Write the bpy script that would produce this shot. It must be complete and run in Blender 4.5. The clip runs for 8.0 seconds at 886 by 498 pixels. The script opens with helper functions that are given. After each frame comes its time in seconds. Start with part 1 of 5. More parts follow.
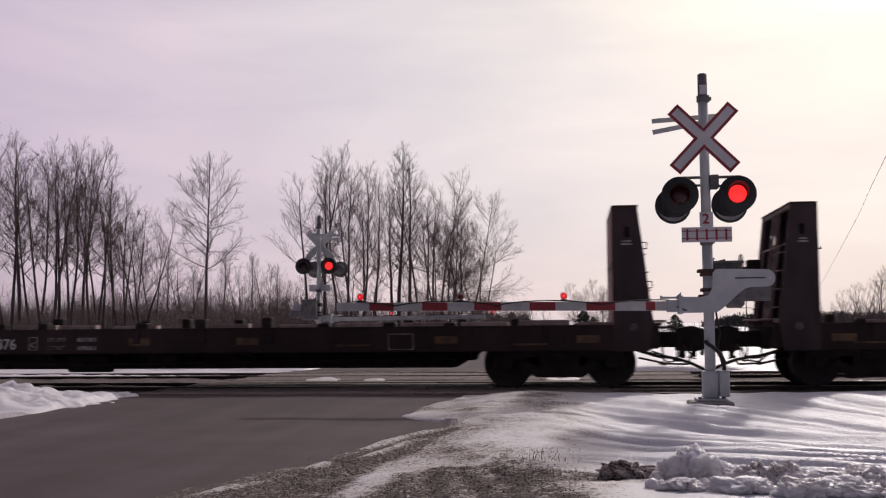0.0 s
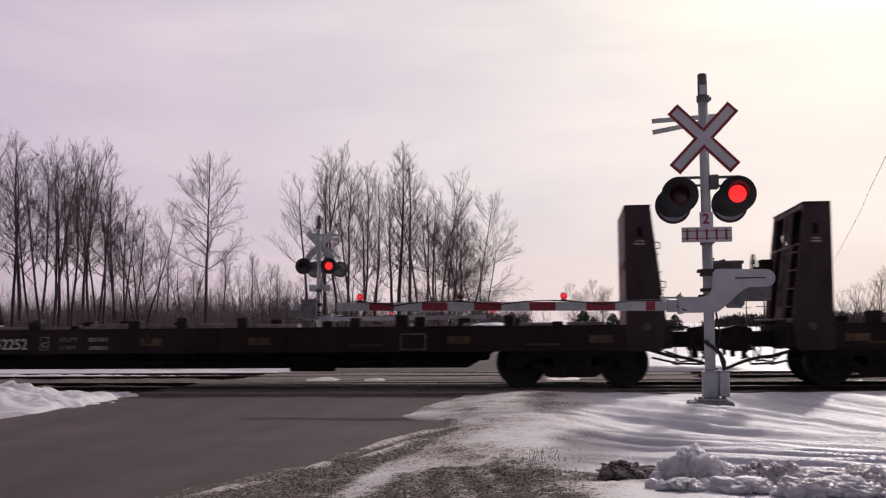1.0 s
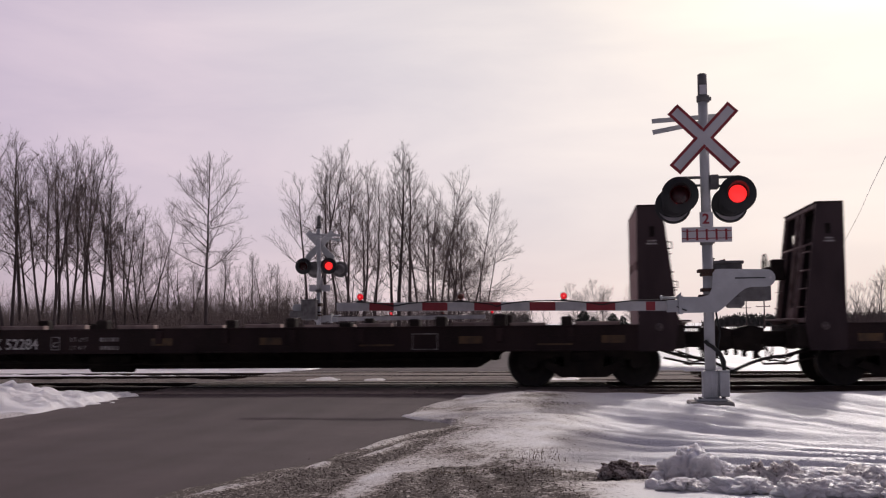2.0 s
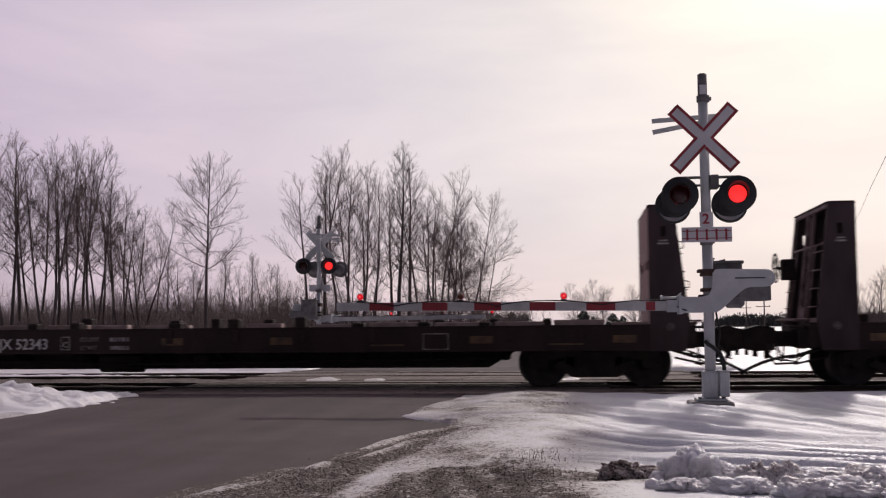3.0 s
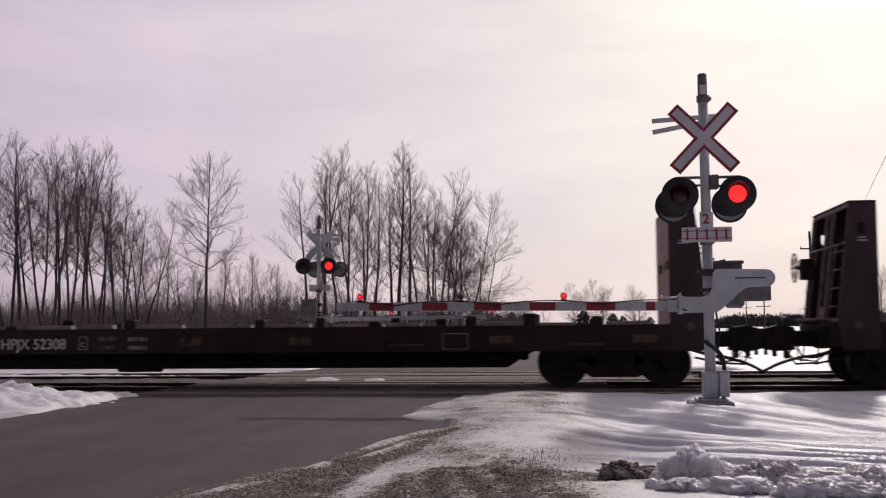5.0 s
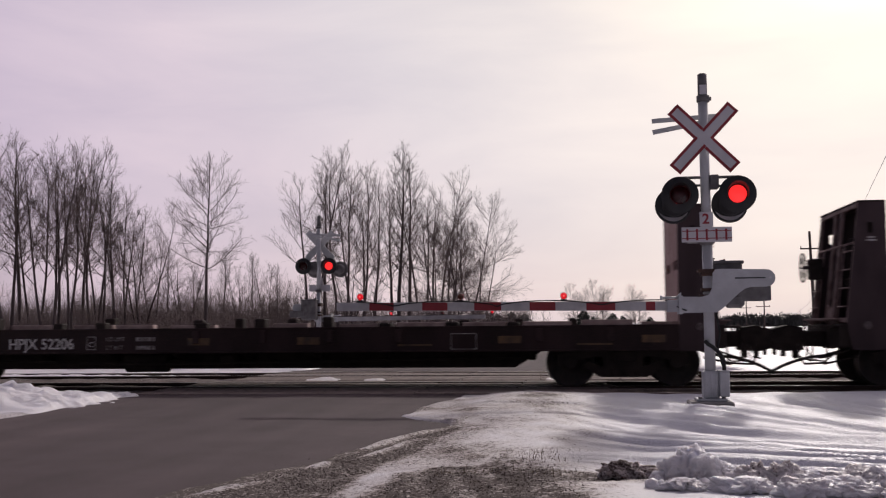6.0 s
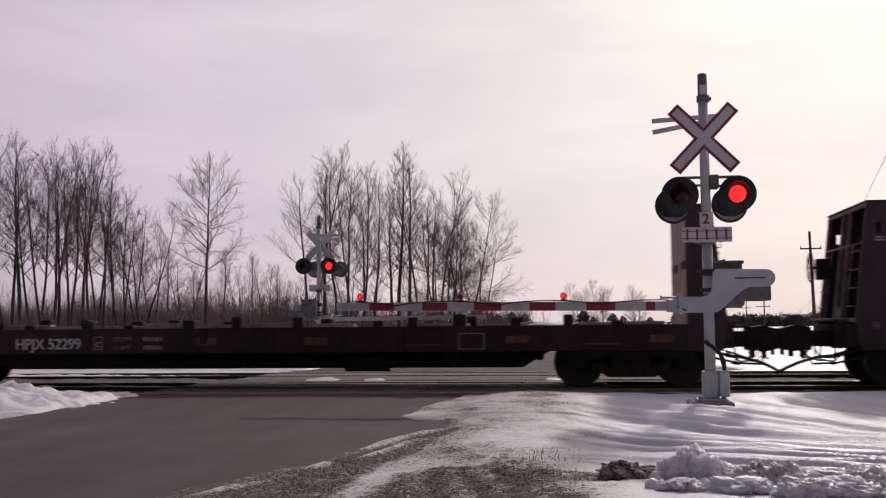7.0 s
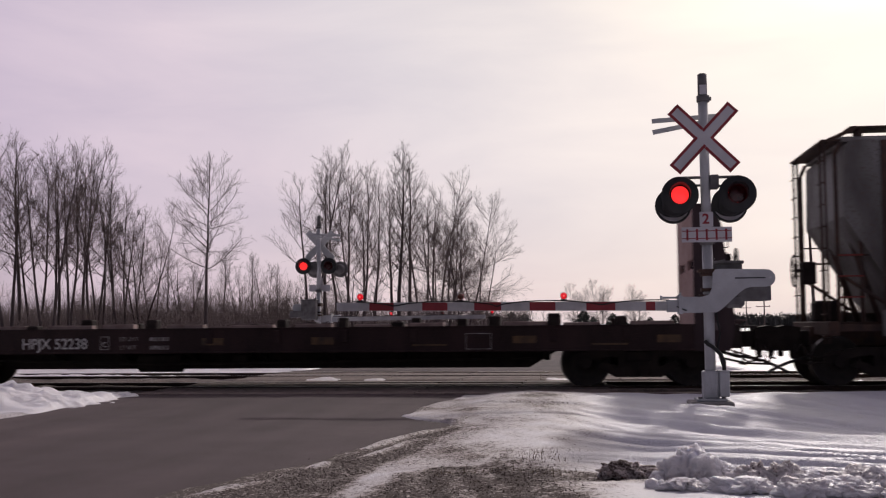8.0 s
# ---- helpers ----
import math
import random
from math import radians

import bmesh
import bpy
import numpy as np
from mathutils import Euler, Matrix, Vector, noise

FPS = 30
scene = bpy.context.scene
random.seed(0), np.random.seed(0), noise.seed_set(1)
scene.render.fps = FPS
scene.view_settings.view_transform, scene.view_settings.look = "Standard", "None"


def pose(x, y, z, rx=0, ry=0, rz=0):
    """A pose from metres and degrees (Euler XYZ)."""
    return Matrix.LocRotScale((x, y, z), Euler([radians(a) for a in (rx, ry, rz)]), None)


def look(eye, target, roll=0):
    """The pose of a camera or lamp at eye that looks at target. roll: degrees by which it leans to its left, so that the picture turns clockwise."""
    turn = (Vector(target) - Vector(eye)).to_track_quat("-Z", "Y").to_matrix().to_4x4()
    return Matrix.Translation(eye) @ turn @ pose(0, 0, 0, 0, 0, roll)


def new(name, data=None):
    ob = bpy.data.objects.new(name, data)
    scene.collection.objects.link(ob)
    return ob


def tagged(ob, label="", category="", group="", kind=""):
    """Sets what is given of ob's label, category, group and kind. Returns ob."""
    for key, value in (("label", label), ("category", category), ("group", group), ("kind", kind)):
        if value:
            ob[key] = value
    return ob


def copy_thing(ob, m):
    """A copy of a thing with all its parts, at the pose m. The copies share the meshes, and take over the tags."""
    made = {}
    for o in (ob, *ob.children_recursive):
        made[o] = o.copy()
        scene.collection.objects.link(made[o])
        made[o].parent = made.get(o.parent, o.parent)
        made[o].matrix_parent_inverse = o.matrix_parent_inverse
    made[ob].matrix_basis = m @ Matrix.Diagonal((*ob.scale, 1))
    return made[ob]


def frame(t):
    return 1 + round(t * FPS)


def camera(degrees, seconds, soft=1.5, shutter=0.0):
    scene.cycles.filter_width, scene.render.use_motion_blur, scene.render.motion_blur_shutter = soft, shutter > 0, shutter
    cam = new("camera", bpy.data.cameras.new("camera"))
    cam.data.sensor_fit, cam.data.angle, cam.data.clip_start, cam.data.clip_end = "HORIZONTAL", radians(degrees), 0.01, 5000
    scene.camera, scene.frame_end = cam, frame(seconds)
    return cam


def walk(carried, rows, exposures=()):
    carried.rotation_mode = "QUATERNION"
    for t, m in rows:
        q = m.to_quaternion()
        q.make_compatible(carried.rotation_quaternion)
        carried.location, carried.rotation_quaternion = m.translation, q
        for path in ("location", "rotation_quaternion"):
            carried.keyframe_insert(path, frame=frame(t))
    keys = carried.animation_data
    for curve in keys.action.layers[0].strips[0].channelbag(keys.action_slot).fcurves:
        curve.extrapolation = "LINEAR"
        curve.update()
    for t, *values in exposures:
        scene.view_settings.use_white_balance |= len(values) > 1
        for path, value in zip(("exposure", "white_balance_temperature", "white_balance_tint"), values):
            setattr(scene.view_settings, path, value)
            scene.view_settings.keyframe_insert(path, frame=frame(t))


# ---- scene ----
# The camera stands beside the road, looking at the crossing.
cam = camera(43.8, 8.0, soft=1.2, shutter=0.09)
EYE = (0.0, -20.35, 1.1)
YAW, PITCH = radians(6.8), 0.0686
aim = (EYE[0] - 10 * math.sin(YAW) * math.cos(PITCH), EYE[1] + 10 * math.cos(YAW) * math.cos(PITCH), EYE[2] + 10 * math.sin(PITCH))
walk(cam, [(0.0, look(EYE, aim, -0.5)), (8.0, look(EYE, aim, -0.5))], exposures=[(0.0, -0.3, 6520, 18), (8.0, -0.3, 6520, 18)])

# ---- light: low winter sun behind thin cloud, in front of the camera to the right ----
SUN_AZ, SUN_EL = radians(16.0), radians(29.0)
SUN_DIR = Vector((math.sin(SUN_AZ) * math.cos(SUN_EL), math.cos(SUN_AZ) * math.cos(SUN_EL), math.sin(SUN_EL)))


def make_world():
    w = bpy.data.worlds.new("winter_sky")
    scene.world = w
    w.use_nodes = True
    nt = w.node_tree
    N, L = nt.nodes, nt.links
    N.clear()
    out = N.new("ShaderNodeOutputWorld")
    bg = N.new("ShaderNodeBackground")
    sky = N.new("ShaderNodeTexSky")
    sky.sky_type, sky.sun_disc = "NISHITA", False
    sky.sun_elevation, sky.sun_rotation = SUN_EL, SUN_AZ
    sky.dust_density = 2.0
    tc = N.new("ShaderNodeTexCoord")
    dot = N.new("ShaderNodeVectorMath")
    dot.operation = "DOT_PRODUCT"
    dot.inputs[1].default_value = SUN_DIR
    L.new(tc.outputs["Generated"], dot.inputs[0])
    # the cloud veil scatters forwards, so it brightens towards the sun
    ramp = N.new("ShaderNodeValToRGB")
    cr = ramp.color_ramp
    cr.elements[0].position, cr.elements[0].color = 0.0, (0.11, 0.105, 0.125, 1)
    cr.elements[1].position, cr.elements[1].color = 1.0, (2.4, 2.3, 1.85, 1)
    for p, c in ((0.40, (0.17, 0.15, 0.18, 1)), (0.70, (0.68, 0.585, 0.685, 1)), (0.80, (0.765, 0.68, 0.735, 1)), (0.88, (0.79, 0.762, 0.762, 1)), (0.935, (0.87, 0.85, 0.79, 1)), (0.970, (1.10, 1.07, 0.88, 1))):
        e = cr.elements.new(p)
        e.color = c
    L.new(dot.outputs["Value"], ramp.inputs["Fac"])
    # streaks of cloud, stretched along the horizon
    mp = N.new("ShaderNodeMapping")
    mp.inputs["Scale"].default_value = (2.2, 2.2, 9.0)
    mp.inputs["Rotation"].default_value = (0.0, 0.12, 0.3)
    L.new(tc.outputs["Generated"], mp.inputs["Vector"])
    nz = N.new("ShaderNodeTexNoise")
    nz.inputs["Scale"].default_value, nz.inputs["Detail"].default_value = 1.6, 7.0
    nz.inputs["Roughness"].default_value, nz.inputs["Distortion"].default_value = 0.55, 0.4
    L.new(mp.outputs["Vector"], nz.inputs["Vector"])
    var = N.new("ShaderNodeMapRange")
    var.inputs["From Min"].default_value, var.inputs["From Max"].default_value = 0.3, 0.7
    var.inputs["To Min"].default_value, var.inputs["To Max"].default_value = 0.0, 1.0
    L.new(nz.outputs["Fac"], var.inputs["Value"])
    mul = N.new("ShaderNodeMix")
    mul.data_type, mul.blend_type = "RGBA", "MULTIPLY"
    mul.inputs["Factor"].default_value = 1.0
    L.new(ramp.outputs["Color"], mul.inputs["A"])
    tone = N.new("ShaderNodeMix")
    tone.data_type = "RGBA"
    tone.inputs["A"].default_value, tone.inputs["B"].default_value = (0.86, 0.86, 0.90, 1), (1.07, 1.045, 1.025, 1)
    L.new(var.outputs["Result"], tone.inputs["Factor"])
    L.new(tone.outputs["Result"], mul.inputs["B"])
    sc = N.new("ShaderNodeMix")
    sc.data_type, sc.blend_type = "RGBA", "ADD"
    sc.inputs["Factor"].default_value = 0.014
    L.new(mul.outputs["Result"], sc.inputs["A"])
    L.new(sky.outputs["Color"], sc.inputs["B"])
    L.new(sc.outputs["Result"], bg.inputs["Color"])
    bg.inputs["Strength"].default_value = 1.0
    L.new(bg.outputs["Background"], out.inputs["Surface"])


make_world()
sun = new("sun", bpy.data.lights.new("sun", "SUN"))
sun.data.energy, sun.data.angle, sun.data.color = 1.8, radians(3.0), (1.0, 0.95, 0.88)
sun.matrix_world = look(SUN_DIR * 200, (0, 0, 0))


# ---- materials ----
def mat(name, col, rough=0.7, metal=0.0, col2=None, scale=6.0, bump=0.0, bscale=60.0, spec=0.5, emit=None, strength=1.0, fleck=None, per_object=0.0, streak=1.0):
    """A surface with variation at two scales: broad stains and fine grain."""
    m = bpy.data.materials.new(name)
    m.use_nodes = True
    nt = m.node_tree
    N, L = nt.nodes, nt.links
    b = N["Principled BSDF"]
    b.inputs["Roughness"].default_value = rough
    b.inputs["Metallic"].default_value = metal
    b.inputs["Specular IOR Level"].default_value = spec
    col2 = col2 or tuple(c * 0.72 for c in col)
    tc = N.new("ShaderNodeTexCoord")
    a = N.new("ShaderNodeTexNoise")
    a.inputs["Scale"].default_value, a.inputs["Detail"].default_value = scale, 6.0
    f = N.new("ShaderNodeTexNoise")
    f.inputs["Scale"].default_value, f.inputs["Detail"].default_value = bscale, 4.0
    mp = N.new("ShaderNodeMapping")
    mp.inputs["Scale"].default_value = (1.0, 1.0, streak)
    L.new(tc.outputs["Object"], mp.inputs["Vector"])
    L.new(mp.outputs["Vector"], a.inputs["Vector"])
    L.new(tc.outputs["Object"], f.inputs["Vector"])
    r = N.new("ShaderNodeMapRange")
    r.inputs["From Min"].default_value, r.inputs["From Max"].default_value = 0.35, 0.65
    L.new(a.outputs["Fac"], r.inputs["Value"])
    mx = N.new("ShaderNodeMix")
    mx.data_type = "RGBA"
    mx.inputs["A"].default_value, mx.inputs["B"].default_value = (*col, 1), (*col2, 1)
    L.new(r.outputs["Result"], mx.inputs["Factor"])
    last = mx.outputs["Result"]
    if fleck:
        r2 = N.new("ShaderNodeMapRange")
        r2.inputs["From Min"].default_value, r2.inputs["From Max"].default_value = 0.56, 0.66
        L.new(f.outputs["Fac"], r2.inputs["Value"])
        m2 = N.new("ShaderNodeMix")
        m2.data_type = "RGBA"
        m2.inputs["B"].default_value = (*fleck, 1)
        L.new(last, m2.inputs["A"])
        L.new(r2.outputs["Result"], m2.inputs["Factor"])
        last = m2.outputs["Result"]
    if per_object:
        oi = N.new("ShaderNodeObjectInfo")
        r3 = N.new("ShaderNodeMapRange")
        r3.inputs["To Min"].default_value, r3.inputs["To Max"].default_value = 1 - per_object, 1 + per_object
        L.new(oi.outputs["Random"], r3.inputs["Value"])
        m3 = N.new("ShaderNodeMix")
        m3.data_type, m3.blend_type = "RGBA", "MULTIPLY"
        m3.inputs["Factor"].default_value = 1.0
        L.new(last, m3.inputs["A"])
        L.new(r3.outputs["Result"], m3.inputs["B"])
        last = m3.outputs["Result"]
    L.new(last, b.inputs["Base Color"])
    if bump:
        bp = N.new("ShaderNodeBump")
        bp.inputs["Strength"].default_value, bp.inputs["Distance"].default_value = bump, 0.02
        L.new(f.outputs["Fac"], bp.inputs["Height"])
        L.new(bp.outputs["Normal"], b.inputs["Normal"])
    if emit:
        b.inputs["Emission Color"].default_value = (*emit, 1)
        b.inputs["Emission Strength"].default_value = strength
    return m


M_BROWN = mat("oxide_brown_paint", (0.050, 0.028, 0.029), 0.8, 0.0, (0.026, 0.016, 0.016), 2.4, 0.25, 45, fleck=(0.07, 0.04, 0.033), per_object=0.2, spec=0.3, streak=0.5)
M_ENDWALL = mat("faded_oxide_paint", (0.070, 0.046, 0.050), 0.8, 0.0, (0.046, 0.030, 0.033), 2.2, 0.25, 45, spec=0.3, streak=0.4)
M_UNDER = mat("grimy_black_steel", (0.030, 0.024, 0.023), 0.85, 0.0, (0.048, 0.037, 0.033), 5.0, 0.3, 60, spec=0.15)
M_WHEEL = mat("rolled_wheel_steel", (0.036, 0.030, 0.028), 0.7, 0.2, (0.055, 0.043, 0.038), 7.0, 0.2, 50)
M_TREAD = mat("polished_tread", (0.22, 0.21, 0.2), 0.4, 0.9, None, 20, 0.05, 90)
M_PANEL = mat("weathered_pale_panel", (0.60, 0.42, 0.40), 0.85, 0.0, (0.40, 0.25, 0.225), 2.2, 0.25, 9, fleck=(0.36, 0.2, 0.165), streak=0.6)
M_FRAME = mat("rusted_frame_paint", (0.36, 0.26, 0.25), 0.8, 0.0, (0.20, 0.13, 0.125), 6.0, 0.25, 50)
M_WOOD = mat("grey_deck_boards", (0.18, 0.13, 0.11), 0.85, 0.0, (0.09, 0.065, 0.055), 9.0, 0.4, 40, per_object=0.25)
M_EMBLEM = mat("grimy_emblem", (0.15, 0.12, 0.12), 0.8, 0.0, (0.08, 0.06, 0.06), 20.0)
M_TIMBER = mat("frosted_pale_timber", (0.50, 0.38, 0.35), 0.85, 0.0, (0.32, 0.23, 0.21), 6.0, 0.3, 40, per_object=0.2)
M_LETTER = mat("chalky_white_lettering", (0.66, 0.64, 0.62), 0.8, 0.0, (0.48, 0.45, 0.44), 8.0)
M_FAINT = mat("faded_lettering", (0.42, 0.39, 0.38), 0.8, 0.0, (0.18, 0.15, 0.145), 12.0)
M_AMBER = mat("dirty_amber_reflector", (0.16, 0.085, 0.035), 0.6, 0.0, (0.06, 0.035, 0.022), 5.0)
M_HOPPER = mat("soiled_grey_car_paint", (0.34, 0.33, 0.32), 0.65, 0.0, (0.10, 0.088, 0.082), 0.9, 0.15, 30, fleck=(0.13, 0.1, 0.08), streak=0.45)
M_RUST = mat("rust_streaked_steel", (0.10, 0.055, 0.04), 0.85, 0.0, (0.055, 0.035, 0.03), 5.0, 0.3, 50)
M_RED_RUNG = mat("red_grab_iron", (0.32, 0.05, 0.04), 0.6)
M_ALU = mat("dull_aluminium", (0.60, 0.60, 0.62), 0.55, 0.12, (0.48, 0.48, 0.50), 4.0, 0.08, 60, fleck=(0.50, 0.49, 0.49))
M_ALU_DK = mat("grimy_grey_metal", (0.20, 0.19, 0.19), 0.6, 0.3, (0.12, 0.11, 0.11), 6.0, 0.15, 60)
M_BLACK = mat("flat_black_paint", (0.018, 0.018, 0.02), 0.6, 0.0, (0.03, 0.03, 0.032), 6.0)
M_RUBBER = mat("black_rubber", (0.02, 0.02, 0.021), 0.7)
M_SIGN = mat("white_sign_sheeting", (0.66, 0.63, 0.66), 0.5, 0.0, (0.58, 0.55, 0.58), 3.0, 0.03, 40)
M_SIGN_RED = mat("red_sign_sheeting", (0.34, 0.035, 0.045), 0.5, 0.0, (0.28, 0.03, 0.04), 5.0)
M_ARM = mat("white_arm_sheeting", (0.62, 0.60, 0.61), 0.5, 0.0, (0.48, 0.46, 0.47), 5.0, 0.05, 50)
M_LIT = mat("glowing_red_lens", (0.4, 0.02, 0.02), 0.3, emit=(1.0, 0.03, 0.028), strength=1.45)
M_ARMLIT = mat("glowing_red_arm_lens", (0.3, 0.01, 0.015), 0.3, emit=(1.0, 0.008, 0.02), strength=0.75)
M_ARMCORE = mat("arm_lamp_filament", (0.5, 0.1, 0.1), 0.3, emit=(1.0, 0.16, 0.14), strength=1.5)
# near-black on purpose: the shade inside the bulkheads is put into this colour
M_SHADE = mat("shade_black_steel", (0.016, 0.012, 0.012), 0.95, 0.0, (0.028, 0.02, 0.019), 4.0, spec=0.1)
M_UNLIT = mat("dark_red_lens", (0.05, 0.006, 0.008), 0.25, 0.0, (0.03, 0.004, 0.006), 9.0)
M_AMBERLENS = mat("unlit_amber_lens", (0.12, 0.045, 0.03), 0.3)
M_CONC = mat("weathered_concrete", (0.36, 0.34, 0.32), 0.9, 0.0, (0.26, 0.24, 0.23), 6.0, 0.4, 60)
M_RAIL = mat("rusty_rail_web", (0.075, 0.045, 0.035), 0.75, 0.3, (0.05, 0.03, 0.025), 8.0, 0.2, 60)
M_TIE = mat("creosoted_tie", (0.06, 0.045, 0.038), 0.9, 0.0, (0.035, 0.028, 0.025), 7.0, 0.5, 40, per_object=0.3)
M_PLANK = mat("worn_crossing_plank", (0.22, 0.165, 0.145), 0.9, 0.0, (0.13, 0.098, 0.085), 5.0, 0.5, 40, fleck=(0.3, 0.25, 0.22), per_object=0.2)
M_BALLAST = mat("dark_crushed_stone", (0.17, 0.135, 0.12), 0.95, 0.0, (0.10, 0.08, 0.07), 3.0, 1.0, 22, fleck=(0.3, 0.25, 0.23))
M_STONE = mat("shoulder_gravel", (0.14, 0.11, 0.097), 0.95, 0.0, (0.06, 0.046, 0.041), 9.0, 0.5, 60, per_object=0.3)
M_BARK = mat("bare_grey_bark", (0.10, 0.075, 0.072), 0.95, 0.0, (0.07, 0.052, 0.05), 3.0, 0.4, 30, per_object=0.25)
M_TWIG = mat("bare_twigs", (0.15, 0.11, 0.105), 0.95, 0.0, (0.105, 0.078, 0.074), 2.0, per_object=0.25)
M_NEEDLE = mat("dark_evergreen", (0.035, 0.045, 0.035), 0.9, 0.0, (0.02, 0.026, 0.022), 1.0)
M_FARWOOD = mat("hazy_far_evergreen", (0.085, 0.085, 0.078), 0.95, 0.0, (0.055, 0.055, 0.05), 0.4)
M_BRUSH = mat("dead_brush", (0.15, 0.112, 0.106), 0.95, 0.0, (0.10, 0.075, 0.071), 1.0)
M_POLE = mat("weathered_pole_wood", (0.13, 0.10, 0.085), 0.9, 0.0, (0.08, 0.06, 0.055), 5.0, 0.3, 30)
M_WIRE = mat("overhead_wire", (0.62, 0.61, 0.6), 0.45, 0.5)
M_STRAW = mat("dead_grass_straw", (0.22, 0.17, 0.11), 0.9, 0.0, (0.13, 0.095, 0.065), 3.0)


def snow_material(name, dirty=0.0, glow_through=False, clean=((0.76, 0.765, 0.83, 1), (0.65, 0.645, 0.70, 1))):
    """Old coarse snow; where the mesh carries the attribute dirt, soil and grit show through."""
    m = bpy.data.materials.new(name)
    m.use_nodes = True
    N, L = m.node_tree.nodes, m.node_tree.links
    b = N["Principled BSDF"]
    tc = N.new("ShaderNodeTexCoord")
    big, fine, grit = (N.new("ShaderNodeTexNoise") for _ in range(3))
    for n, s, d in ((big, 1.3, 6.0), (fine, 26.0, 6.0), (grit, 75.0, 3.0)):
        n.inputs["Scale"].default_value, n.inputs["Detail"].default_value = s, d
        n.inputs["Roughness"].default_value = 0.65
        L.new(tc.outputs["Object"], n.inputs["Vector"])
    at = N.new("ShaderNodeAttribute")
    at.attribute_name = "dirt"

    def math_node(op, a, c):
        n = N.new("ShaderNodeMath")
        n.operation = op
        for i, v in enumerate((a, c)):
            if isinstance(v, (int, float)):
                n.inputs[i].default_value = v
            else:
                L.new(v, n.inputs[i])
        return n.outputs[0]

    n1 = math_node("MULTIPLY", math_node("SUBTRACT", big.outputs["Fac"], 0.5), 0.7)
    n2 = math_node("MULTIPLY", math_node("SUBTRACT", fine.outputs["Fac"], 0.5), 2.1)
    n3 = math_node("MULTIPLY", math_node("SUBTRACT", grit.outputs["Fac"], 0.5), 1.5)
    t = math_node("ADD", math_node("ADD", math_node("ADD", at.outputs["Fac"], dirty), n1), math_node("ADD", n2, n3))
    mask = N.new("ShaderNodeMapRange")
    mask.inputs["From Min"].default_value, mask.inputs["From Max"].default_value = 0.36, 0.70
    L.new(t, mask.inputs["Value"])
    snow = N.new("ShaderNodeMix")
    snow.data_type = "RGBA"
    snow.inputs["A"].default_value, snow.inputs["B"].default_value = clean
    L.new(big.outputs["Fac"], snow.inputs["Factor"])
    stain = N.new("ShaderNodeMix")
    stain.data_type = "RGBA"
    stain.inputs["B"].default_value = (0.44, 0.37, 0.345, 1)
    L.new(snow.outputs["Result"], stain.inputs["A"])
    sf = N.new("ShaderNodeMath")
    sf.operation, sf.use_clamp = "MULTIPLY", True
    L.new(at.outputs["Fac"], sf.inputs[0])
    sf.inputs[1].default_value = 1.5
    L.new(sf.outputs[0], stain.inputs["Factor"])
    soil = N.new("ShaderNodeMix")
    soil.data_type = "RGBA"
    soil.inputs["A"].default_value, soil.inputs["B"].default_value = (0.036, 0.026, 0.022, 1), (0.12, 0.09, 0.077, 1)
    L.new(grit.outputs["Fac"], soil.inputs["Factor"])
    mx = N.new("ShaderNodeMix")
    mx.data_type = "RGBA"
    L.new(mask.outputs["Result"], mx.inputs["Factor"])
    L.new(stain.outputs["Result"], mx.inputs["A"])
    L.new(soil.outputs["Result"], mx.inputs["B"])
    L.new(mx.outputs["Result"], b.inputs["Base Color"])
    ro = N.new("ShaderNodeMapRange")
    ro.inputs["To Min"].default_value, ro.inputs["To Max"].default_value = 0.42, 0.95
    L.new(mask.outputs["Result"], ro.inputs["Value"])
    L.new(ro.outputs["Result"], b.inputs["Roughness"])
    b.inputs["Specular IOR Level"].default_value = 0.35
    if glow_through:
        b.inputs["Subsurface Weight"].default_value = 0.7
        b.inputs["Subsurface Scale"].default_value = 0.06
        b.inputs["Subsurface Radius"].default_value = (0.9, 0.95, 1.0)
    hs = math_node("ADD", math_node("MULTIPLY", fine.outputs["Fac"], 1.0), math_node("MULTIPLY", grit.outputs["Fac"], 0.5))
    bp = N.new("ShaderNodeBump")
    bp.inputs["Strength"].default_value, bp.inputs["Distance"].default_value = (0.5 if glow_through else 0.55), 0.03
    L.new(hs, bp.inputs["Height"])
    L.new(bp.outputs["Normal"], b.inputs["Normal"])
    return m


